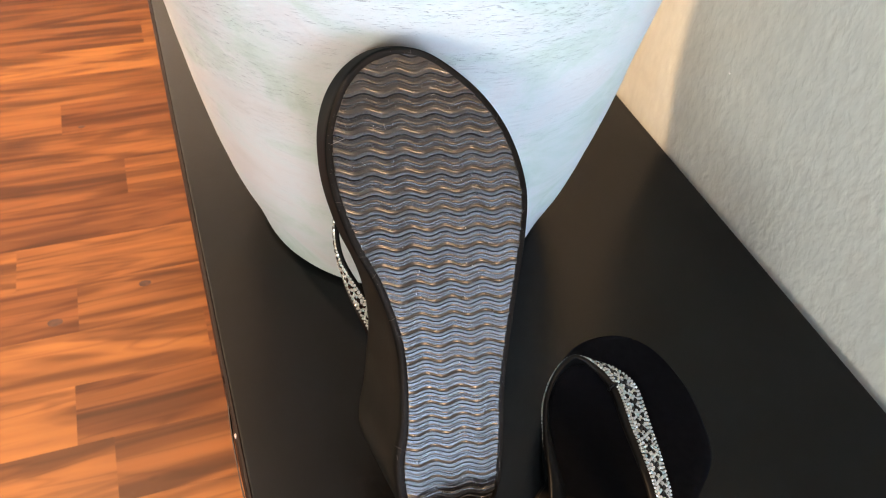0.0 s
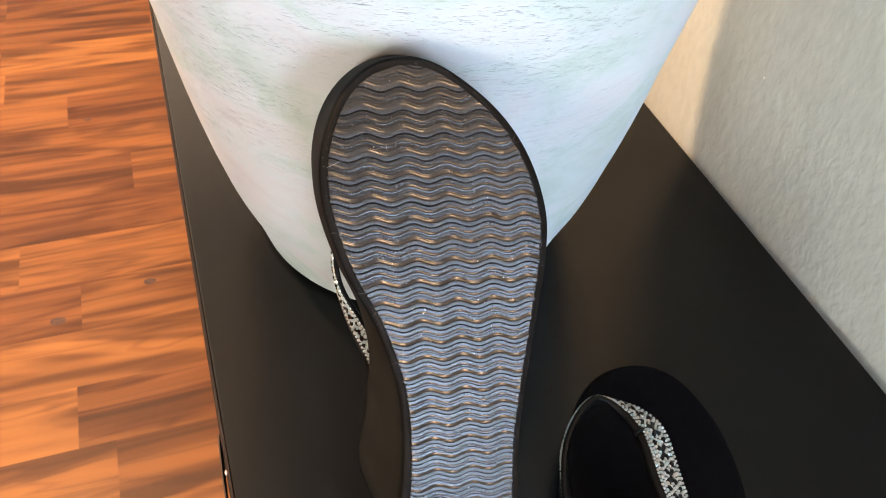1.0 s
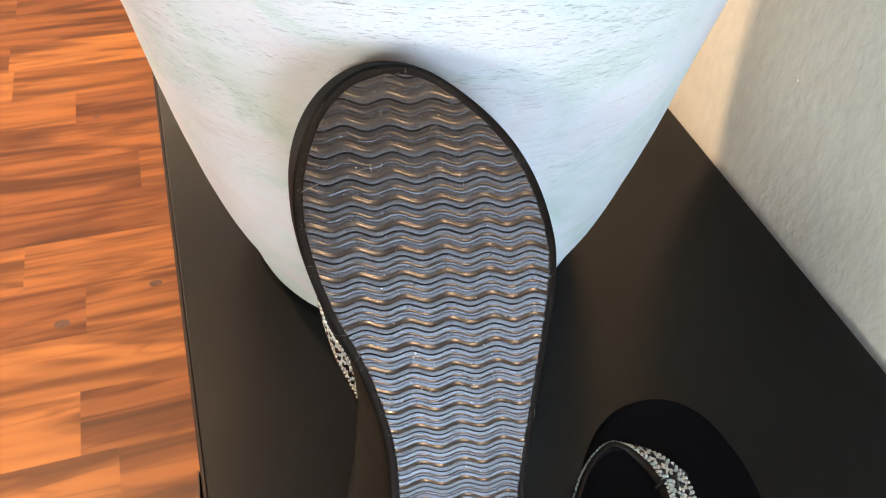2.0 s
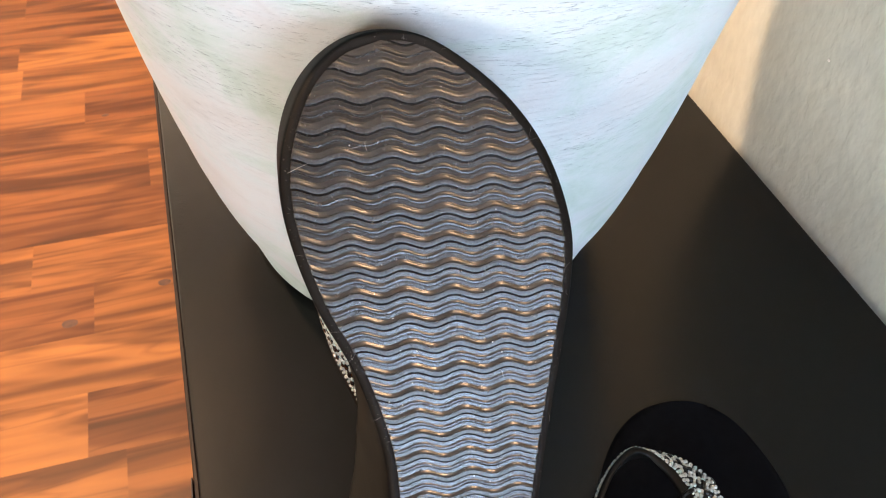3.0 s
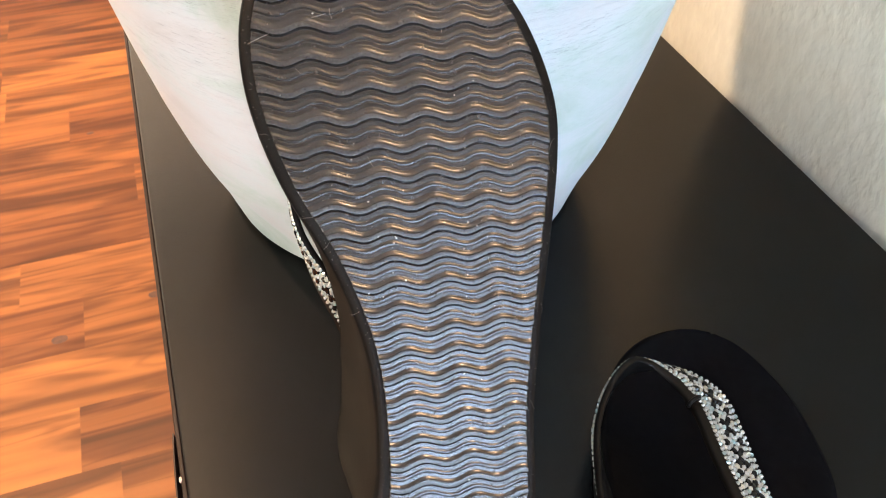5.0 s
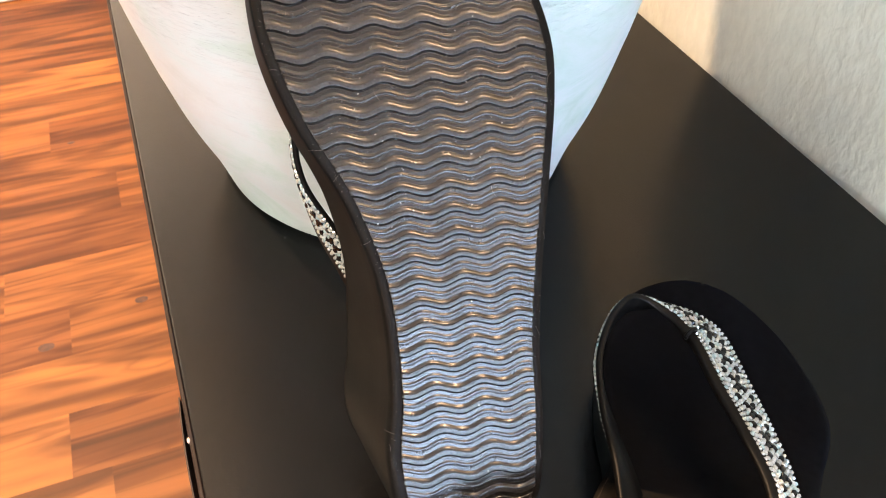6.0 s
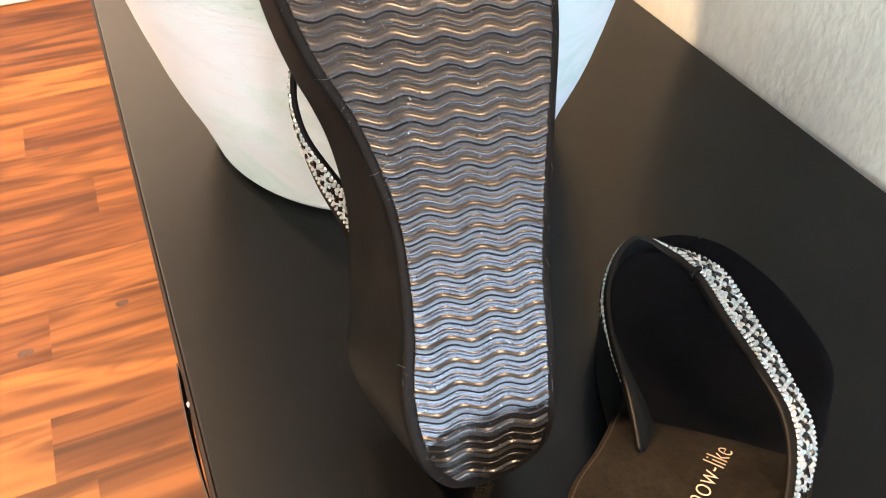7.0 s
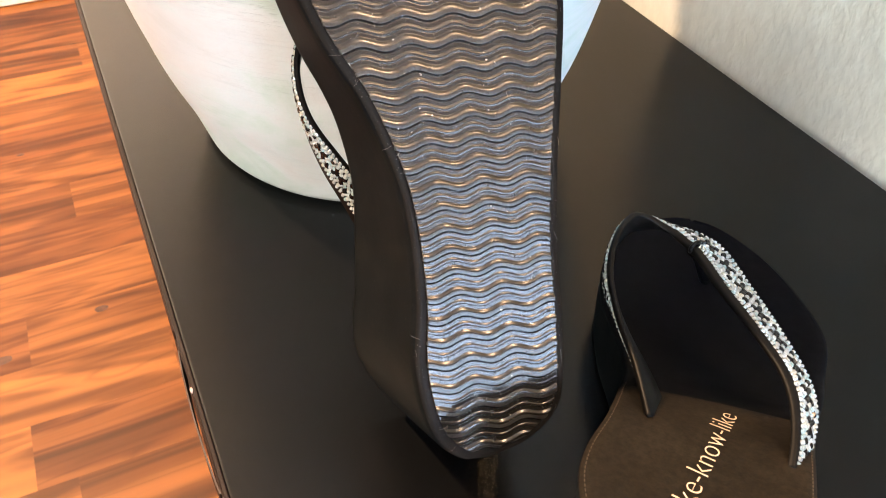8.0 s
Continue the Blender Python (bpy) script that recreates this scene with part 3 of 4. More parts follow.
    bend = lambda u, v_: 0.98 * np.sin(2 * math.pi * (u - 2.5) / 15.6 + 0.004 * v_) - 0.068 * u - 0.2   # noqa: E731
    tv, tf, crest = [], [], []
    dense = np.linspace(-50, 50, 900)
    share = np.linspace(0, 1, cols)
    share = np.concatenate(([0], share, [1]))      # the doubled ends fall to the welt
    v_lo, v_hi = inner[:, 1].min() + 0.02, inner[:, 1].max() - 0.02
    last_mid = None
    for k in ks:
        v0 = float(np.interp(-k, -table_k, table_v))
        V = v0 + bend(dense, v0)
        lo, hi = half_widths(inner, np.clip(V, v_lo, v_hi))
        inside = np.flatnonzero((V > v_lo) & (V < v_hi) & (dense > lo) & (dense < hi))
        runs = [r for r in np.split(inside, np.flatnonzero(np.diff(inside) > 1) + 1) if len(r) > 2]
        if not runs:
            last_mid = None
            continue
        run = max(runs, key=len)
        # meet the outline exactly at both ends
        ends = []
        for i, step in ((run[0], -1), (run[-1], 1)):
            edge = lo if step < 0 else hi
            o = min(max(i + step, 0), len(dense) - 1)
            a, c = dense[i] - edge[i], dense[o] - edge[o]
            ends.append(dense[i] + (dense[o] - dense[i]) * (a / (a - c) if a * c < 0 else 0.0))
        U = ends[0] + (ends[1] - ends[0]) * share
        V = v0 + bend(U, v0)
        high = 1 + 0.9 * ease(-143, -151, V)       # taller on the heel's bevel, shaped so the ridges there catch warm glints
        Z = sole_lift(V, U) - 0.15 - high * np.interp(k - math.floor(k), PROF_Q, PROF_H)
        Z[0], Z[-1] = sole_lift(V[0], U[0]) + 0.6, sole_lift(V[-1], U[-1]) + 0.6
        worn = 0.80 < k - math.floor(k) < 0.955
        start = len(tv)
        tv += [S(p) for p in np.stack([U, V, Z], 1)]
        mid = 0.5 * (ends[0] + ends[1])
        if last_mid is not None and abs(mid - last_mid) < 7:
            last = start - len(share)
            for c in range(len(share) - 1):
                tf.append((last + c, last + c + 1, start + c + 1, start + c))
                crest.append(1 if worn else 0)
        last_mid = mid
    tread = mesh_from("tread", tv, flip_faces(tf, sign), M_TREAD)
    tread.materials.append(M_WORN)
    tread.polygons.foreach_set("material_index", crest)
    part_mesh("tread", tread, s, "black rubber tread with wavy ridges")

    if detail == 1:
        rng = random.Random(3)
        dv, df = [], []
        for _ in range(90):
            i = rng.randrange(N)
            c = base[i] * rng.uniform(0.1, 0.93) ** 0.5
            c = np.array((c[0], base[i][1] * rng.uniform(0.3, 0.97)))
            lo, hi = half_widths(base, np.array([c[1]]))
            if not lo[0] + 5 < c[0] < hi[0] - 5:
                continue
            z = float(ridges(np.array([[c[0]]]), np.array([[c[1]]]))[0, 0]) - 0.05
            r = rng.choice((0.10, 0.12, 0.16, 0.22, 0.3))
            k = len(dv)
            for q in range(5):
                a = 2 * math.pi * q / 5 + rng.random()
                dv.append(S((c[0] + r * math.cos(a) * rng.uniform(0.6, 1.5), c[1] + r * math.sin(a), z)))
            dv.append(S((c[0], c[1], z - r * 0.8)))
            df += [(k + q, k + (q + 1) % 5, k + 5) for q in range(5)]
        tagged(part_mesh("tread_grit", mesh_from("tread_grit", dv, df, M_DUST, False), s, "pale grit caught in the tread"), kind="stuff")

    if detail == 1:
        # hairs and lint along the welt and over the tread
        rng = random.Random(12)
        lv, lf = [], []

        def hair(u, v_, along, long, bow, thick):
            k = len(lv)
            steps = 7
            for q in range(steps):
                t = q / (steps - 1) - 0.5
                cu = u + long * t * math.cos(along) - bow * (0.25 - t * t) * math.sin(along)
                cv = v_ + long * t * math.sin(along) + bow * (0.25 - t * t) * math.cos(along)
                z = float(sole_lift(cv, cu)) - 0.22
                for dz, dn in ((0, thick), (-thick, 0), (0, -thick)):
                    lv.append(S((cu - dn * math.sin(along), cv + dn * math.cos(along), z + dz)))
            for q in range(steps - 1):
                for e in range(2):
                    lf.append((k + q * 3 + e, k + q * 3 + e + 1, k + q * 3 + e + 4, k + q * 3 + e + 3))

        hair(-30, 26, 0.26, 24, 3, 0.05)
        hair(-17, 29, 1.7, 3, 1, 0.05)
        for _ in range(20):
            i = rng.randrange(N)
            p = base[i] * rng.uniform(0.95, 0.985)
            hair(p[0], p[1], rng.uniform(0, 3.1), rng.uniform(1.2, 4.5), rng.uniform(-3, 3), rng.uniform(0.018, 0.03))
        for _ in range(22):
            p = base[rng.randrange(N)]
            hair(p[0] * rng.uniform(0.2, 0.8), p[1] * rng.uniform(0.3, 0.9), rng.uniform(0, 3.1), rng.uniform(1, 3.5), rng.uniform(-2, 2), 0.025)
        tagged(part_mesh("lint", mesh_from("lint", lv, lf, M_LINT, True), s, "pale hairs and lint clinging to the sole"), kind="stuff")

    # footbed, lightly cupped, with a rolled edge
    bed = offset_outline(top, np.full(N, 0.1))
    lo_v, hi_v = bed[:, 1].min(), bed[:, 1].max()

    def bedtop(U, V):
        lo, hi = half_widths(bed, V[:, 0])
        x = (U - (lo + hi)[:, None] / 2) / np.maximum(1, (hi - lo))[:, None] * 2
        roll = np.maximum(0, np.abs(x) - 0.90) / 0.10
        return bed_height(V) + 1.2 * x ** 2 - 1.5 * roll ** 2 - 0.4

    # dark sheet for the shaded front of the footbed, inside the strap
    insole = sheet("insole", bed, 160, 40, bedtop, M_TOEBED, lambda v_, z_: -2.4, True, "insole under the strap, black with the shade there in its colour")
    ins = insole.data
    ins.materials.append(M_WRAP)
    for poly in ins.polygons[-(2 * 160 + 2 * 40 - 4):]:
        poly.material_index = 1
    inside = offset_outline(top, np.full(N, 0.02))
    edge = lambda u: -88.0 + 6 * math.cos((u - 6) / 26) + 0.13 * (u + 18)   # noqa: E731
    keep = [p for p in np.roll(inside, -int(np.argmax(inside[:, 1])), 0) if p[1] < edge(p[0])]
    heel_sock = np.array(keep + [np.array((u, edge(u))) for u in np.linspace(keep[-1][0], keep[0][0], 24)[1:-1]])
    sheet("footbed", heel_sock, 110, 40, lambda U, V: bedtop(U, V) + 0.22, M_BED, lambda v_, z_: -0.4, True, "brown suede footbed with stitched edge")

    # stitched line inside the edge of the footbed
    line = offset_outline(top, np.full(N, -1.5))
    line, length = evenly(line, int(5 * N), True)
    sv, sf = [], []
    for i in range(0, len(line) - 3, 3):
        a, b = line[i], line[i + 2]
        if a[1] > -84:
            continue
        t = (b - a) / np.linalg.norm(b - a)
        w = np.array((-t[1], t[0])) * 0.17
        k = len(sv)
        za, zbb = bed_height(a[1]) + 0.80, bed_height(b[1]) + 0.80
        for p, z in ((a - w, za), (a + w, za), (b + w, zbb), (b - w, zbb)):
            sv.append(S((*p, z)))
        mid = (a + b) / 2
        sv.append(S((*mid, (za + zbb) / 2 + 0.25)))
        sf += [(k, k + 1, k + 4), (k + 1, k + 2, k + 4), (k + 2, k + 3, k + 4), (k + 3, k, k + 4)]
    st = part_mesh("edge_stitching", mesh_from("edge_stitching", sv, flip_faces(sf, -sign), M_SEAM), s, "fine tan stitching")
    tagged(st, kind="stuff")

    # strap band
    def bent(points, more):
        p = np.array(points, float)
        p[:, 0] -= push[3] * more * ease(-50, -85, p[:, 1]) * (p[:, 0] < 0)
        c, k = math.cos(math.radians(push[2])), math.sin(math.radians(push[2]))
        du, dv = p[:, 0] + 35, p[:, 1] + 60
        p[:, 0], p[:, 1] = -35 + push[0] + du * c - dv * k, -60 + push[1] + du * k + dv * c
        return p

    path, _ = evenly(np.hstack([catmull(bent(STRAP_IN, 1.0), False, 14), catmull(bent(STRAP_OUT, 0.65), False, 14)]), 170, False)
    pos = (path[:, :3] + path[:, 3:]) / 2
    length = float(np.linalg.norm(np.diff(pos, axis=0), axis=1).sum())
    tan = np.gradient(pos, axis=0)
    tan /= np.linalg.norm(tan, axis=1)[:, None]
    across = path[:, :3] - path[:, 3:]
    half = np.linalg.norm(across, axis=1)[:, None] / 2
    across /= 2 * half
    face = np.cross(across, tan)          # the gem side
    face /= np.linalg.norm(face, axis=1)[:, None]
    pos = pos - face * 1.4
    th = 1.1
    section = ((-1, -1), (-0.97, 0.0), (-0.93, 0.9), (0, 1.0), (0.93, 0.9), (0.97, 0.0), (1, -1), (0.93, -1.25), (0, -1.2), (-0.93, -1.25))
    bv, bf = [], []
    K = len(section)
    for i in range(len(pos)):
        for a, b in section:
            bv.append(S(pos[i] + across[i] * half[i] * a + face[i] * th * b))
    for i in range(len(pos) - 1):
        for k in range(K):
            k2 = (k + 1) % K
            bf.append((i * K + k, i * K + k2, (i + 1) * K + k2, (i + 1) * K + k))
    bf.append(tuple(range(K)))
    bf.append(tuple((len(pos) - 1) * K + k for k in reversed(range(K))))
    me = mesh_from("strap", bv, flip_faces(bf, sign), M_LINING)
    bmt = bmesh.new()
    bmt.from_mesh(me)
    bmesh.ops.recalc_face_normals(bmt, faces=bmt.faces)
    bmt.to_mesh(me)
    bmt.free()
    strap = part_mesh("strap", me, s, "black patent thong strap set with rhinestones")

    # rhinestones: a chain along each edge, diamonds of black stones filled with white ones between
    rng = random.Random(7)
    white_v, white_f, jet_v, jet_f, bead_v, bead_f = [], [], [], [], [], []

    def gem(vs, fs, c, ax, ay, az, r, stretch):
        k = len(vs)
        for i in range(6):
            a = math.pi / 3 * i + 0.3
            vs.append(S(c + ax * r * stretch * math.cos(a) + ay * r * math.sin(a)))
        for i in range(6):
            a = math.pi / 3 * i + 0.3
            vs.append(S(c + ax * r * stretch * 0.62 * math.cos(a) + ay * r * 0.62 * math.sin(a) + az * r * 0.75))
        for i in range(6):
            j = (i + 1) % 6
            fs.append((k + i, k + j, k + 6 + j, k + 6 + i))
        fs.append(tuple(k + 6 + i for i in range(6)))

    singles = []

    def set_stone(along, a, r, stretch, turn, black):
        f = along / length * (len(pos) - 1)
        if f >= len(pos) - 1.5 or f < 1:
            return
        i = int(f)
        w = f - i
        lerp = lambda A: A[i] * (1 - w) + A[i + 1] * w   # noqa: E731
        a = a * 0.76 - 0.19
        c = lerp(pos) + lerp(across) * lerp(half) * a + lerp(face) * th * 1.0
        tilt = Vector((rng.uniform(-0.2, 0.2), rng.uniform(-0.2, 0.2), rng.uniform(-0.2, 0.2)))
        fz = np.array((Vector(lerp(face)) + tilt).normalized())
        tx = np.array(lerp(tan))
        tx = tx - fz * np.dot(tx, fz)
        tx /= np.linalg.norm(tx)
        ay = np.cross(fz, tx)
        tx, ay = tx * math.cos(turn) + ay * math.sin(turn), ay * math.cos(turn) - tx * math.sin(turn)
        if black:
            gem(jet_v, jet_f, c, tx, ay, fz, r, stretch)
        elif along < 0.42 * length and a > 0.7:
            gem(bead_v, bead_f, c, tx, ay, fz, r, stretch)
        elif detail == 2 and i > 80:
            singles.append((c, tx, ay, fz, r, stretch))
        else:
            gem(white_v, white_f, c, tx, ay, fz, r, stretch)

    for side in (-1, 1):
        for n in range(int(length / 2.05)):
            set_stone((n + 0.5) * 2.05 + rng.uniform(-0.12, 0.12), side * 0.92, 0.92 * rng.uniform(0.9, 1.1), 1.0, 0.0, False)
        for n in range(int(length / 2.3)):
            set_stone((n + 0.2) * 2.3 + rng.uniform(-0.2, 0.2), side * 0.69, 1.02 * rng.uniform(0.85, 1.1), 1.1, side * 0.5, False)
    for row, a in enumerate((-0.46, -0.23, 0.0, 0.23, 0.46)):
        for n in range(int(length / 2.5)):
            along = (n + 0.5 * (row % 2)) * 2.5
            ring = abs(abs(a) / 0.5 - abs(((along / 12.5) % 1) * 2 - 1))
            if ring < 0.26:
                set_stone(along, a, 1.35, 1.35, 0.7 if ((along / 12.5) % 1 < 0.5) == (a > 0) else -0.7, True)
            else:
                set_stone(along + rng.uniform(-0.25, 0.25), a + rng.uniform(-0.03, 0.03), 1.08 * rng.uniform(0.85, 1.1), 1.15, rng.uniform(-0.6, 0.6), False)
    for nm, gv, gf, gm in (("rhinestone_trim", white_v, white_f, M_GEM), ("jet_stone_trim", jet_v, jet_f, M_JET), ("bead_trim", bead_v, bead_f, M_BEAD)):
        me = mesh_from(nm, gv, gf, gm, smooth=False)
        tagged(part_mesh(nm, me, strap, "small stones set close together"), kind="stuff")
    if singles:
        uv_, uf_ = [], []
        unit = bpy.data.meshes.new("rhinestone")
        for i in range(6):
            uv_.append((math.cos(math.pi / 3 * i), math.sin(math.pi / 3 * i), 0))
        for i in range(6):
            uv_.append((0.62 * math.cos(math.pi / 3 * i), 0.62 * math.sin(math.pi / 3 * i), 0.75))
        for i in range(6):
            j = (i + 1) % 6
            uf_.append((i, j, 6 + j, 6 + i))
        uf_.append(tuple(6 + i for i in range(6)))
        unit.from_pydata(uv_, [], uf_)
        unit.materials.append(M_GEM_ONE)
        for c, tx, ay, fz, r, stretch in singles:
            g = new("rhinestone", unit)
            g.parent = strap
            ax = Vector((sign * tx[0], tx[1], tx[2])).normalized()
            az = Vector((sign * fz[0], fz[1], fz[2])).normalized()
            ax = (ax - az * ax.dot(az)).normalized()
            ayv = az.cross(ax)
            mm = Matrix((ax, ayv, az)).transposed().to_4x4()
            mm.translation = Vector(S(c))
            g.matrix_basis = mm @ Matrix.Diagonal((r * stretch / 1000, r / 1000, r / 1000, 1))

    # thong post with its loop round the edge of the strap
    i = int(np.argmin(np.abs(np.arange(170) / 169 - 8.2 / 15)))
    a = path[i, :3] - across[i] * 1.5 - face[i] * 2.0
    b = np.array((a[0] + 13, 21.0, 34.0))
    steps = np.linspace(0, 1, 12)
    tube(s, "toe_post", [S(a + (b - a) * t + np.array((0, 0, 4 * math.sin(math.pi * t)))) for t in steps], [0.0022 + 0.0014 * math.sin(2.2 * t) for t in steps], M_LINING, "glossy black toe post")
    ring = []
    for t in np.linspace(0, 2 * math.pi, 20):
        ring.append(S(path[i, :3] - across[i] * 1.6 + across[i] * 3.0 * math.cos(t) + face[i] * 2.3 * math.sin(t)))
    tube(s, "post_loop", ring, [0.0008] * 20, M_LINING, "small loop that ties the post to the strap")
    return s


def tube(parent, name, pts, radii, material, label=""):
    vs, fs = [], []
    K = 10
    P = [Vector(p) for p in pts]
    for i, p in enumerate(P):
        t = (P[min(i + 1, len(P) - 1)] - P[max(i - 1, 0)]).normalized()
        x = t.orthogonal().normalized() if i == 0 else (x - t * x.dot(t)).normalized()
        y = t.cross(x)
        for k in range(K):
            a = 2 * math.pi * k / K
            vs.append(p + (x * math.cos(a) + y * math.sin(a)) * radii[i])
    for i in range(len(P) - 1):
        for k in range(K):
            j = (k + 1) % K
            fs.append((i * K + k, i * K + j, (i + 1) * K + j, (i + 1) * K + k))
    fs.append(tuple(range(K - 1, -1, -1)))
    fs.append(tuple((len(P) - 1) * K + k for k in range(K)))
    return part_mesh(name, mesh_from(name, vs, fs, material), parent, label)


M_GEM_ONE = M_GEM.copy()
M_GEM_ONE.name = "single_rhinestone"
g1 = M_GEM_ONE.node_tree
old = [nd for nd in g1.nodes if nd.bl_idname == "ShaderNodeNewGeometry"][0]
oi = g1.nodes.new("ShaderNodeObjectInfo")
for lk in list(g1.links):
    if lk.from_node == old:
        g1.links.new(oi.outputs["Random"], lk.to_socket)

# the first stands on its heel and leans on the vase, sole outwards
U1, V1, N1 = Vector((0.994315, -0.106479, 0.0)), Vector((0.064234, 0.599831, 0.797544)), Vector((-0.084921, -0.793010, 0.603260))
m1 = Matrix((-U1, V1, -N1)).transposed().to_4x4()
m1.translation = Vector((0.10123, 0.20871, TOP + 0.19645))
sandal(m1, -1, "black wedge thong sandal on its heel against the vase", 1, (3.0, 7.8, -4.7, 3.0))

# the second stands flat on its sole
m2 = pose(0.2147, 0.1571, TOP + 0.0004, 0, 0, -43.5)
second = sandal(m2, 1, "black wedge thong sandal with rhinestone strap standing upright", 2)


# the printed words on the second footbed
def printed_words():
    cu = bpy.data.curves.new("footbed_print", "FONT")
    cu.body = "like-know-like"
    cu.size = 0.0104
    cu.extrude, cu.offset = 0.00008, -0.00022
    cu.align_x, cu.align_y = "RIGHT", "CENTER"
    tmp = bpy.data.objects.new("tmp", cu)
    scene.collection.objects.link(tmp)
    bpy.context.view_layer.update()
    me = bpy.data.meshes.new_from_object(tmp.evaluated_get(bpy.context.evaluated_depsgraph_get()))
    bpy.data.objects.remove(tmp)
    bm = bmesh.new()
    bm.from_mesh(me)
    bmesh.ops.triangulate(bm, faces=bm.faces)
    bmesh.ops.subdivide_edges(bm, edges=[e for e in bm.edges if e.calc_length() > 0.0015], cuts=2)
    a = Vector((0.0105, -0.0868, 0))
    d = Vector((10.6, 40.8, 0)).normalized()
    up = Vector((-d.y, d.x, 0))
    for vert in bm.verts:
        p = Vector((a.x, a.y, 0)) + d * vert.co.x + up * vert.co.y
        vert.co = (p.x, p.y, (bed_height(p.y * 1000) - 0.4 + 0.32) / 1000 + 0.0004 + vert.co.z)
    me2 = bpy.data.meshes.new("footbed_print")
    bm.to_mesh(me2)
    bm.free()
    me2.materials.append(M_PRINT)
    part_mesh("footbed_print", me2, second, "cream printed words")


printed_words()


def light_streak_and_dust():
    """Grains on the cabinet top: light streak under the heel, stray specks round it."""
    rng = random.Random(5)
    vs, fs = [], []

    def grain(x, y, r):
        k = len(vs)
        for q in range(4):
            a = 2 * math.pi * q / 4 + rng.random()
            vs.append((x + r * math.cos(a), y + r * math.sin(a) * rng.uniform(0.5, 1.3), TOP + 0.00002))
        vs.append((x, y, TOP + r * 0.7))
        fs.extend((k + q, k + (q + 1) % 4, k + 4) for q in range(4))

    # dense grains stand in for the strip of light under the heel
    for _ in range(900):
        t = rng.random()
        grain(0.1055 - 0.024 * t + rng.uniform(-0.0042, 0.0042), 0.147 - 0.043 * t + rng.uniform(-0.002, 0.002), rng.choice((0.00005, 0.00007, 0.0001, 0.00018)))
    for _ in range(60):
        grain(rng.uniform(0.004, 0.30), rng.uniform(-0.05, 0.35), rng.choice((0.00007, 0.0001, 0.00013)))
    ob = new("dust", mesh_from("dust", vs, fs, M_STREAKDUST, False))
    tagged(ob, "tan grains for a light streak, and stray dust, on the dark cabinet top", "dust", "", "stuff")


light_streak_and_dust()

# ---- floor ----
slab = box_bm(X0 - TH, WALL + TH, Y0 - TH, Y1 + TH, -0.05, -0.004)
more = bpy.data.meshes.new("slab")
extra = box_bm(WALL + TH, X1 + TH, Y0 - TH, TURN_Y + TH, -0.05, -0.004)
extra.to_mesh(more)
extra.free()
slab.from_mesh(more)
bpy.data.meshes.remove(more)
solid("floor", slab, M_SUB, "warm acacia strip floor", "floor")
floor = bpy.data.objects["floor"]
STRIP = 0.119


def strip_mesh(w, h):
    bm = box_bm(0, w, 0, h, -0.004, 0.0, 0.00006, 1)
    me = bpy.data.meshes.new("floor_strip")
    bm.to_mesh(me)
    bm.free()
    me.materials.append(M_FLOOR)
    return me


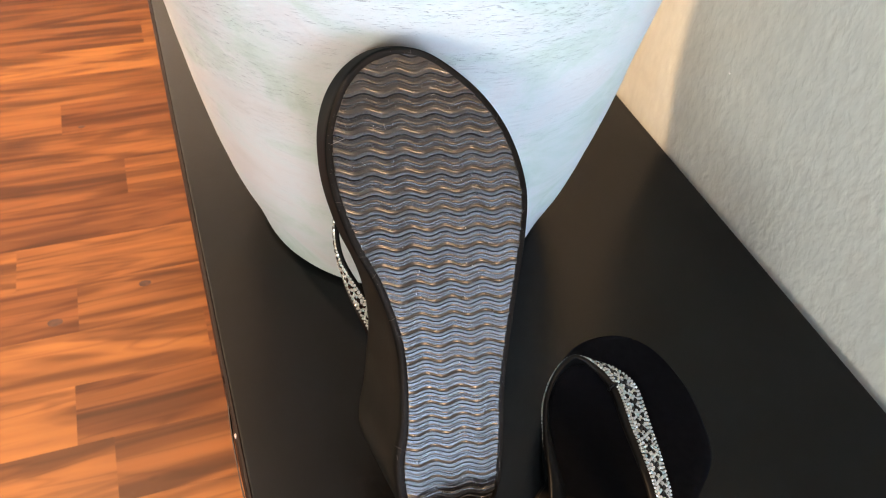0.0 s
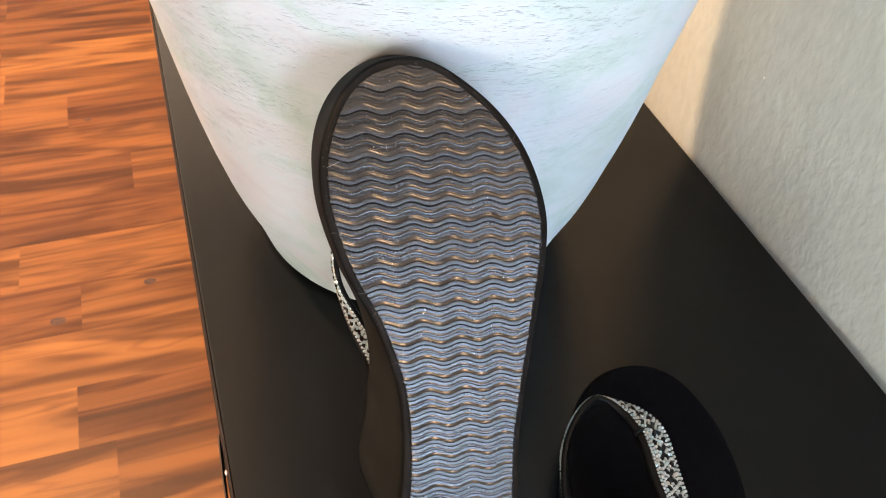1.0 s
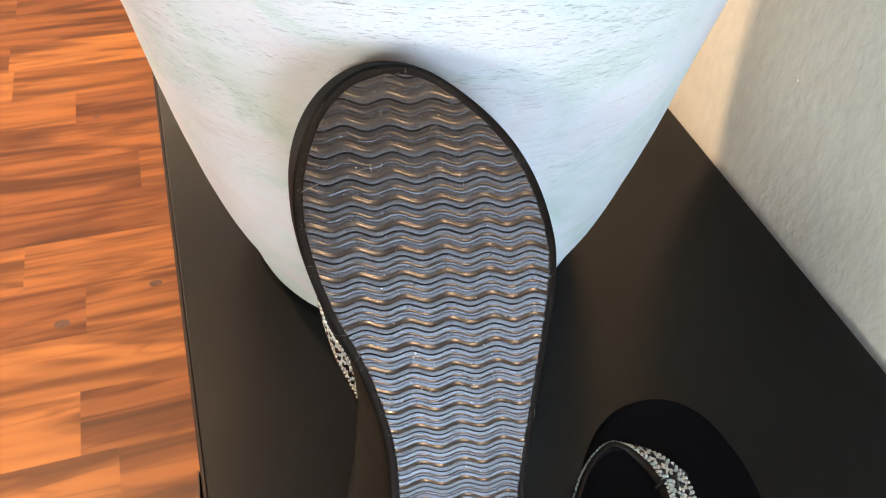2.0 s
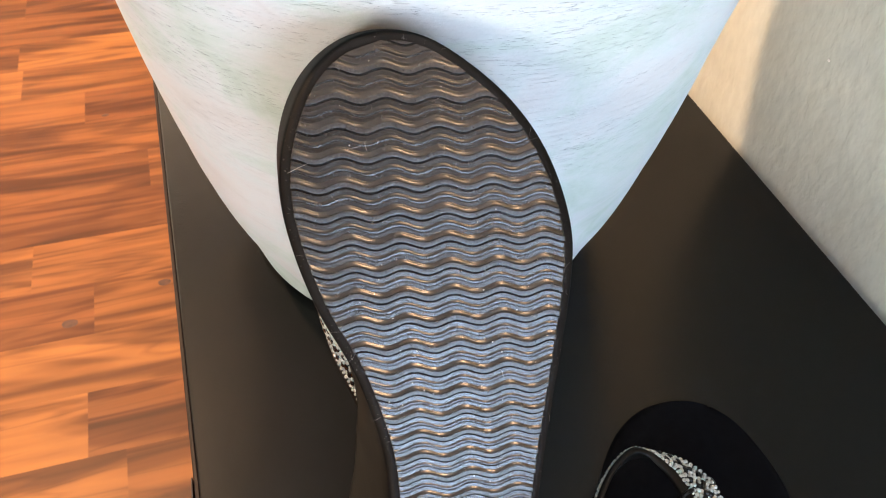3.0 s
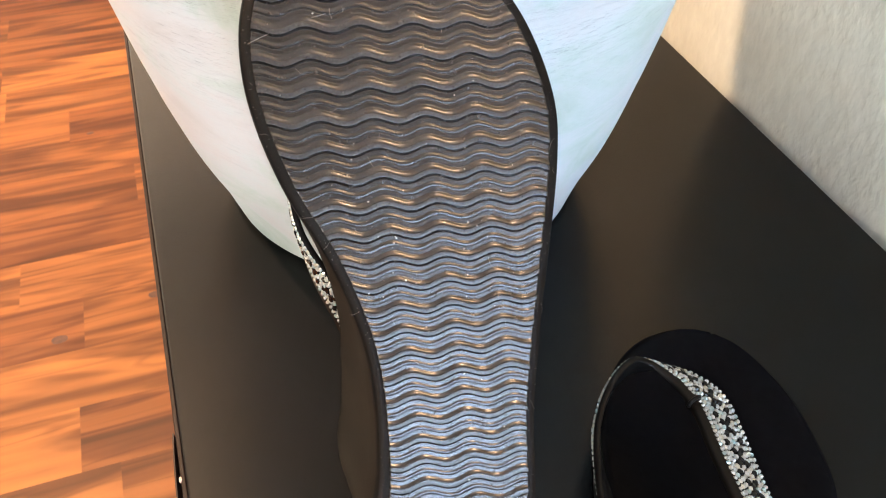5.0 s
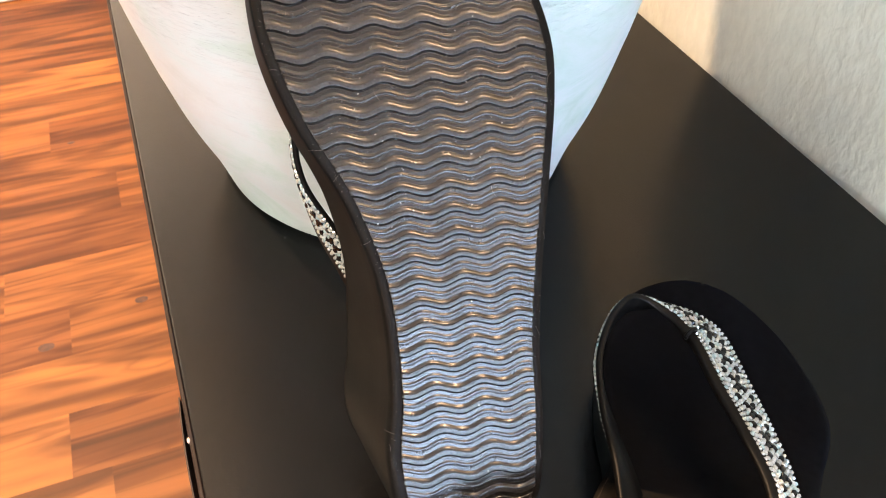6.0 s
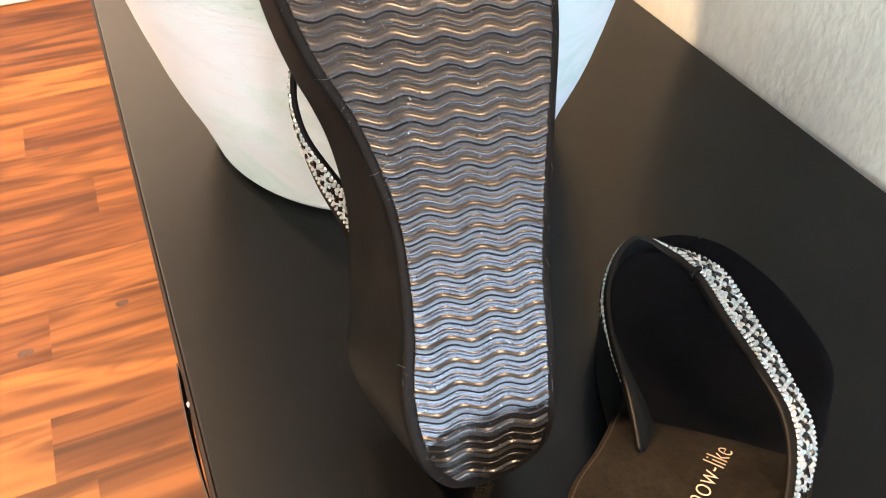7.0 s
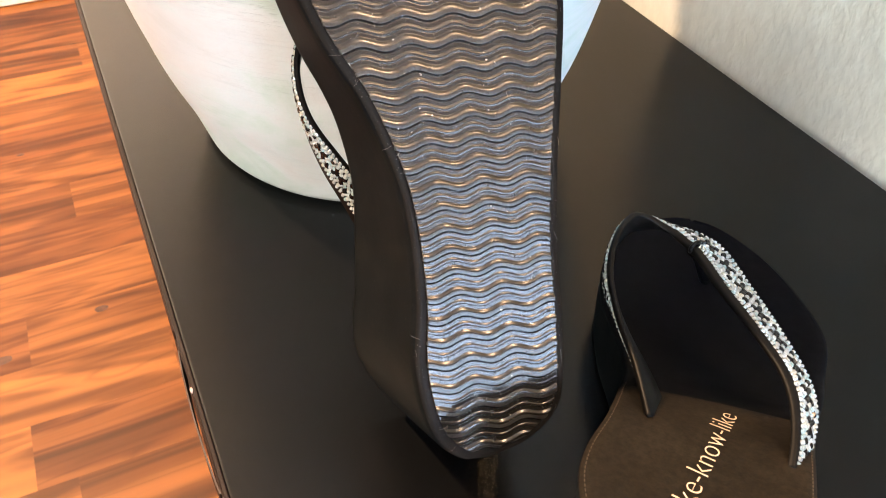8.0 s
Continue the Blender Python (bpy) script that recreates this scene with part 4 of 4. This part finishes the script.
def lay_floor():
    rng = random.Random(21)
    lens = (0.70, 0.85, 1.00, 1.20)
    kinds = [strip_mesh(L, STRIP - 0.00006) for L in lens]
    vs, fs = [], []
    rows_all = range(-28, 8)
    for row in reversed(rows_all):
        y = 1.599 + row * STRIP
        if y > Y1 - 0.001 or y + STRIP < Y0:
            continue
        near = 0.35 < y < 2.36
        x = -1.0 - rng.uniform(0, 1.0) if near else X0
        fixed = {0: -0.242, 1: -0.376, -2: -0.118, -5: -0.228, -9: -0.181}.get(row)
        if near:
            ks = []
            xx = x
            while xx < 0.40:
                k = rng.randrange(4)
                ks.append((xx, k))
                xx += lens[k]
            if fixed is not None:
                near_i = min(range(len(ks)), key=lambda i: abs(ks[i][0] - fixed))
                shift = fixed - ks[near_i][0]
                ks = [(a + shift, k) for a, k in ks]
            x = ks[0][0]
            for a, k in ks:
                if a > 0.20:
                    continue
                if a + lens[k] > WALL - 0.002 or a > 0.41 - 0.02:
                    cut = WALL - 0.002 - a
                    me = strip_mesh(cut, STRIP - 0.00006)
                else:
                    me = kinds[k]
                ob = new("floor_strip", me)
                ob.parent = floor
                ob.location = (a, y, 0)
            spans = [(X0, x - 0.0005)]
        else:
            spans = [(X0, X1 if y < TURN_Y else WALL)]
        for a, b in spans:
            while a < b - 0.02:
                e = min(b, a + rng.uniform(0.35, 0.65))
                k = len(vs)
                for px, py in ((a, y), (e - 0.0007, y), (e - 0.0007, y + STRIP - 0.00006), (a, y + STRIP - 0.00006)):
                    vs.append((px, py, -0.004))
                    vs.append((px, py, 0.0))
                fs.append((k + 1, k + 3, k + 5, k + 7))
                for i in range(4):
                    j = (i + 1) % 4
                    fs.append((k + 2 * i, k + 2 * j, k + 2 * j + 1, k + 2 * i + 1))
                a = e
    rest = part_mesh("floor_remainder", mesh_from("floor_remainder", vs, fs, M_FLOOR_FAR, False), floor)
    tagged(rest, kind="stuff")


M_FLOOR_FAR = M_FLOOR.copy()
M_FLOOR_FAR.name = "acacia_laminate_far"
ft = M_FLOOR_FAR.node_tree
oi2 = [nd for nd in ft.nodes if nd.bl_idname == "ShaderNodeObjectInfo"][0]
ge = ft.nodes.new("ShaderNodeNewGeometry")
for lk in list(ft.links):
    if lk.from_node == oi2:
        ft.links.new(ge.outputs["Random Per Island"], lk.to_socket)
lay_floor()


def floor_knots():
    """Small dark knots in the boards, lying flush with them."""
    for x, y, r in ((-0.109, 1.091, 0.0075), (-0.268, 1.036, 0.009), (-0.20, 1.62, 0.005)):
        bm = bmesh.new()
        ring = [bm.verts.new((x + r * 1.5 * math.cos(a) * (1 + 0.2 * noise.noise((x, y, a))), y + r * math.sin(a), 0.0003)) for a in (2 * math.pi * i / 18 for i in range(18))]
        top = bm.verts.new((x, y, 0.0006))
        for i in range(18):
            bm.faces.new((ring[i], ring[(i + 1) % 18], top))
        part("knot", bm, M_KNOT, floor, "dark knot in the wood")


M_KNOT = plain("dark_knot", (0.060, 0.018, 0.007), 0.5, vary=0.4, scale=90)
floor_knots()
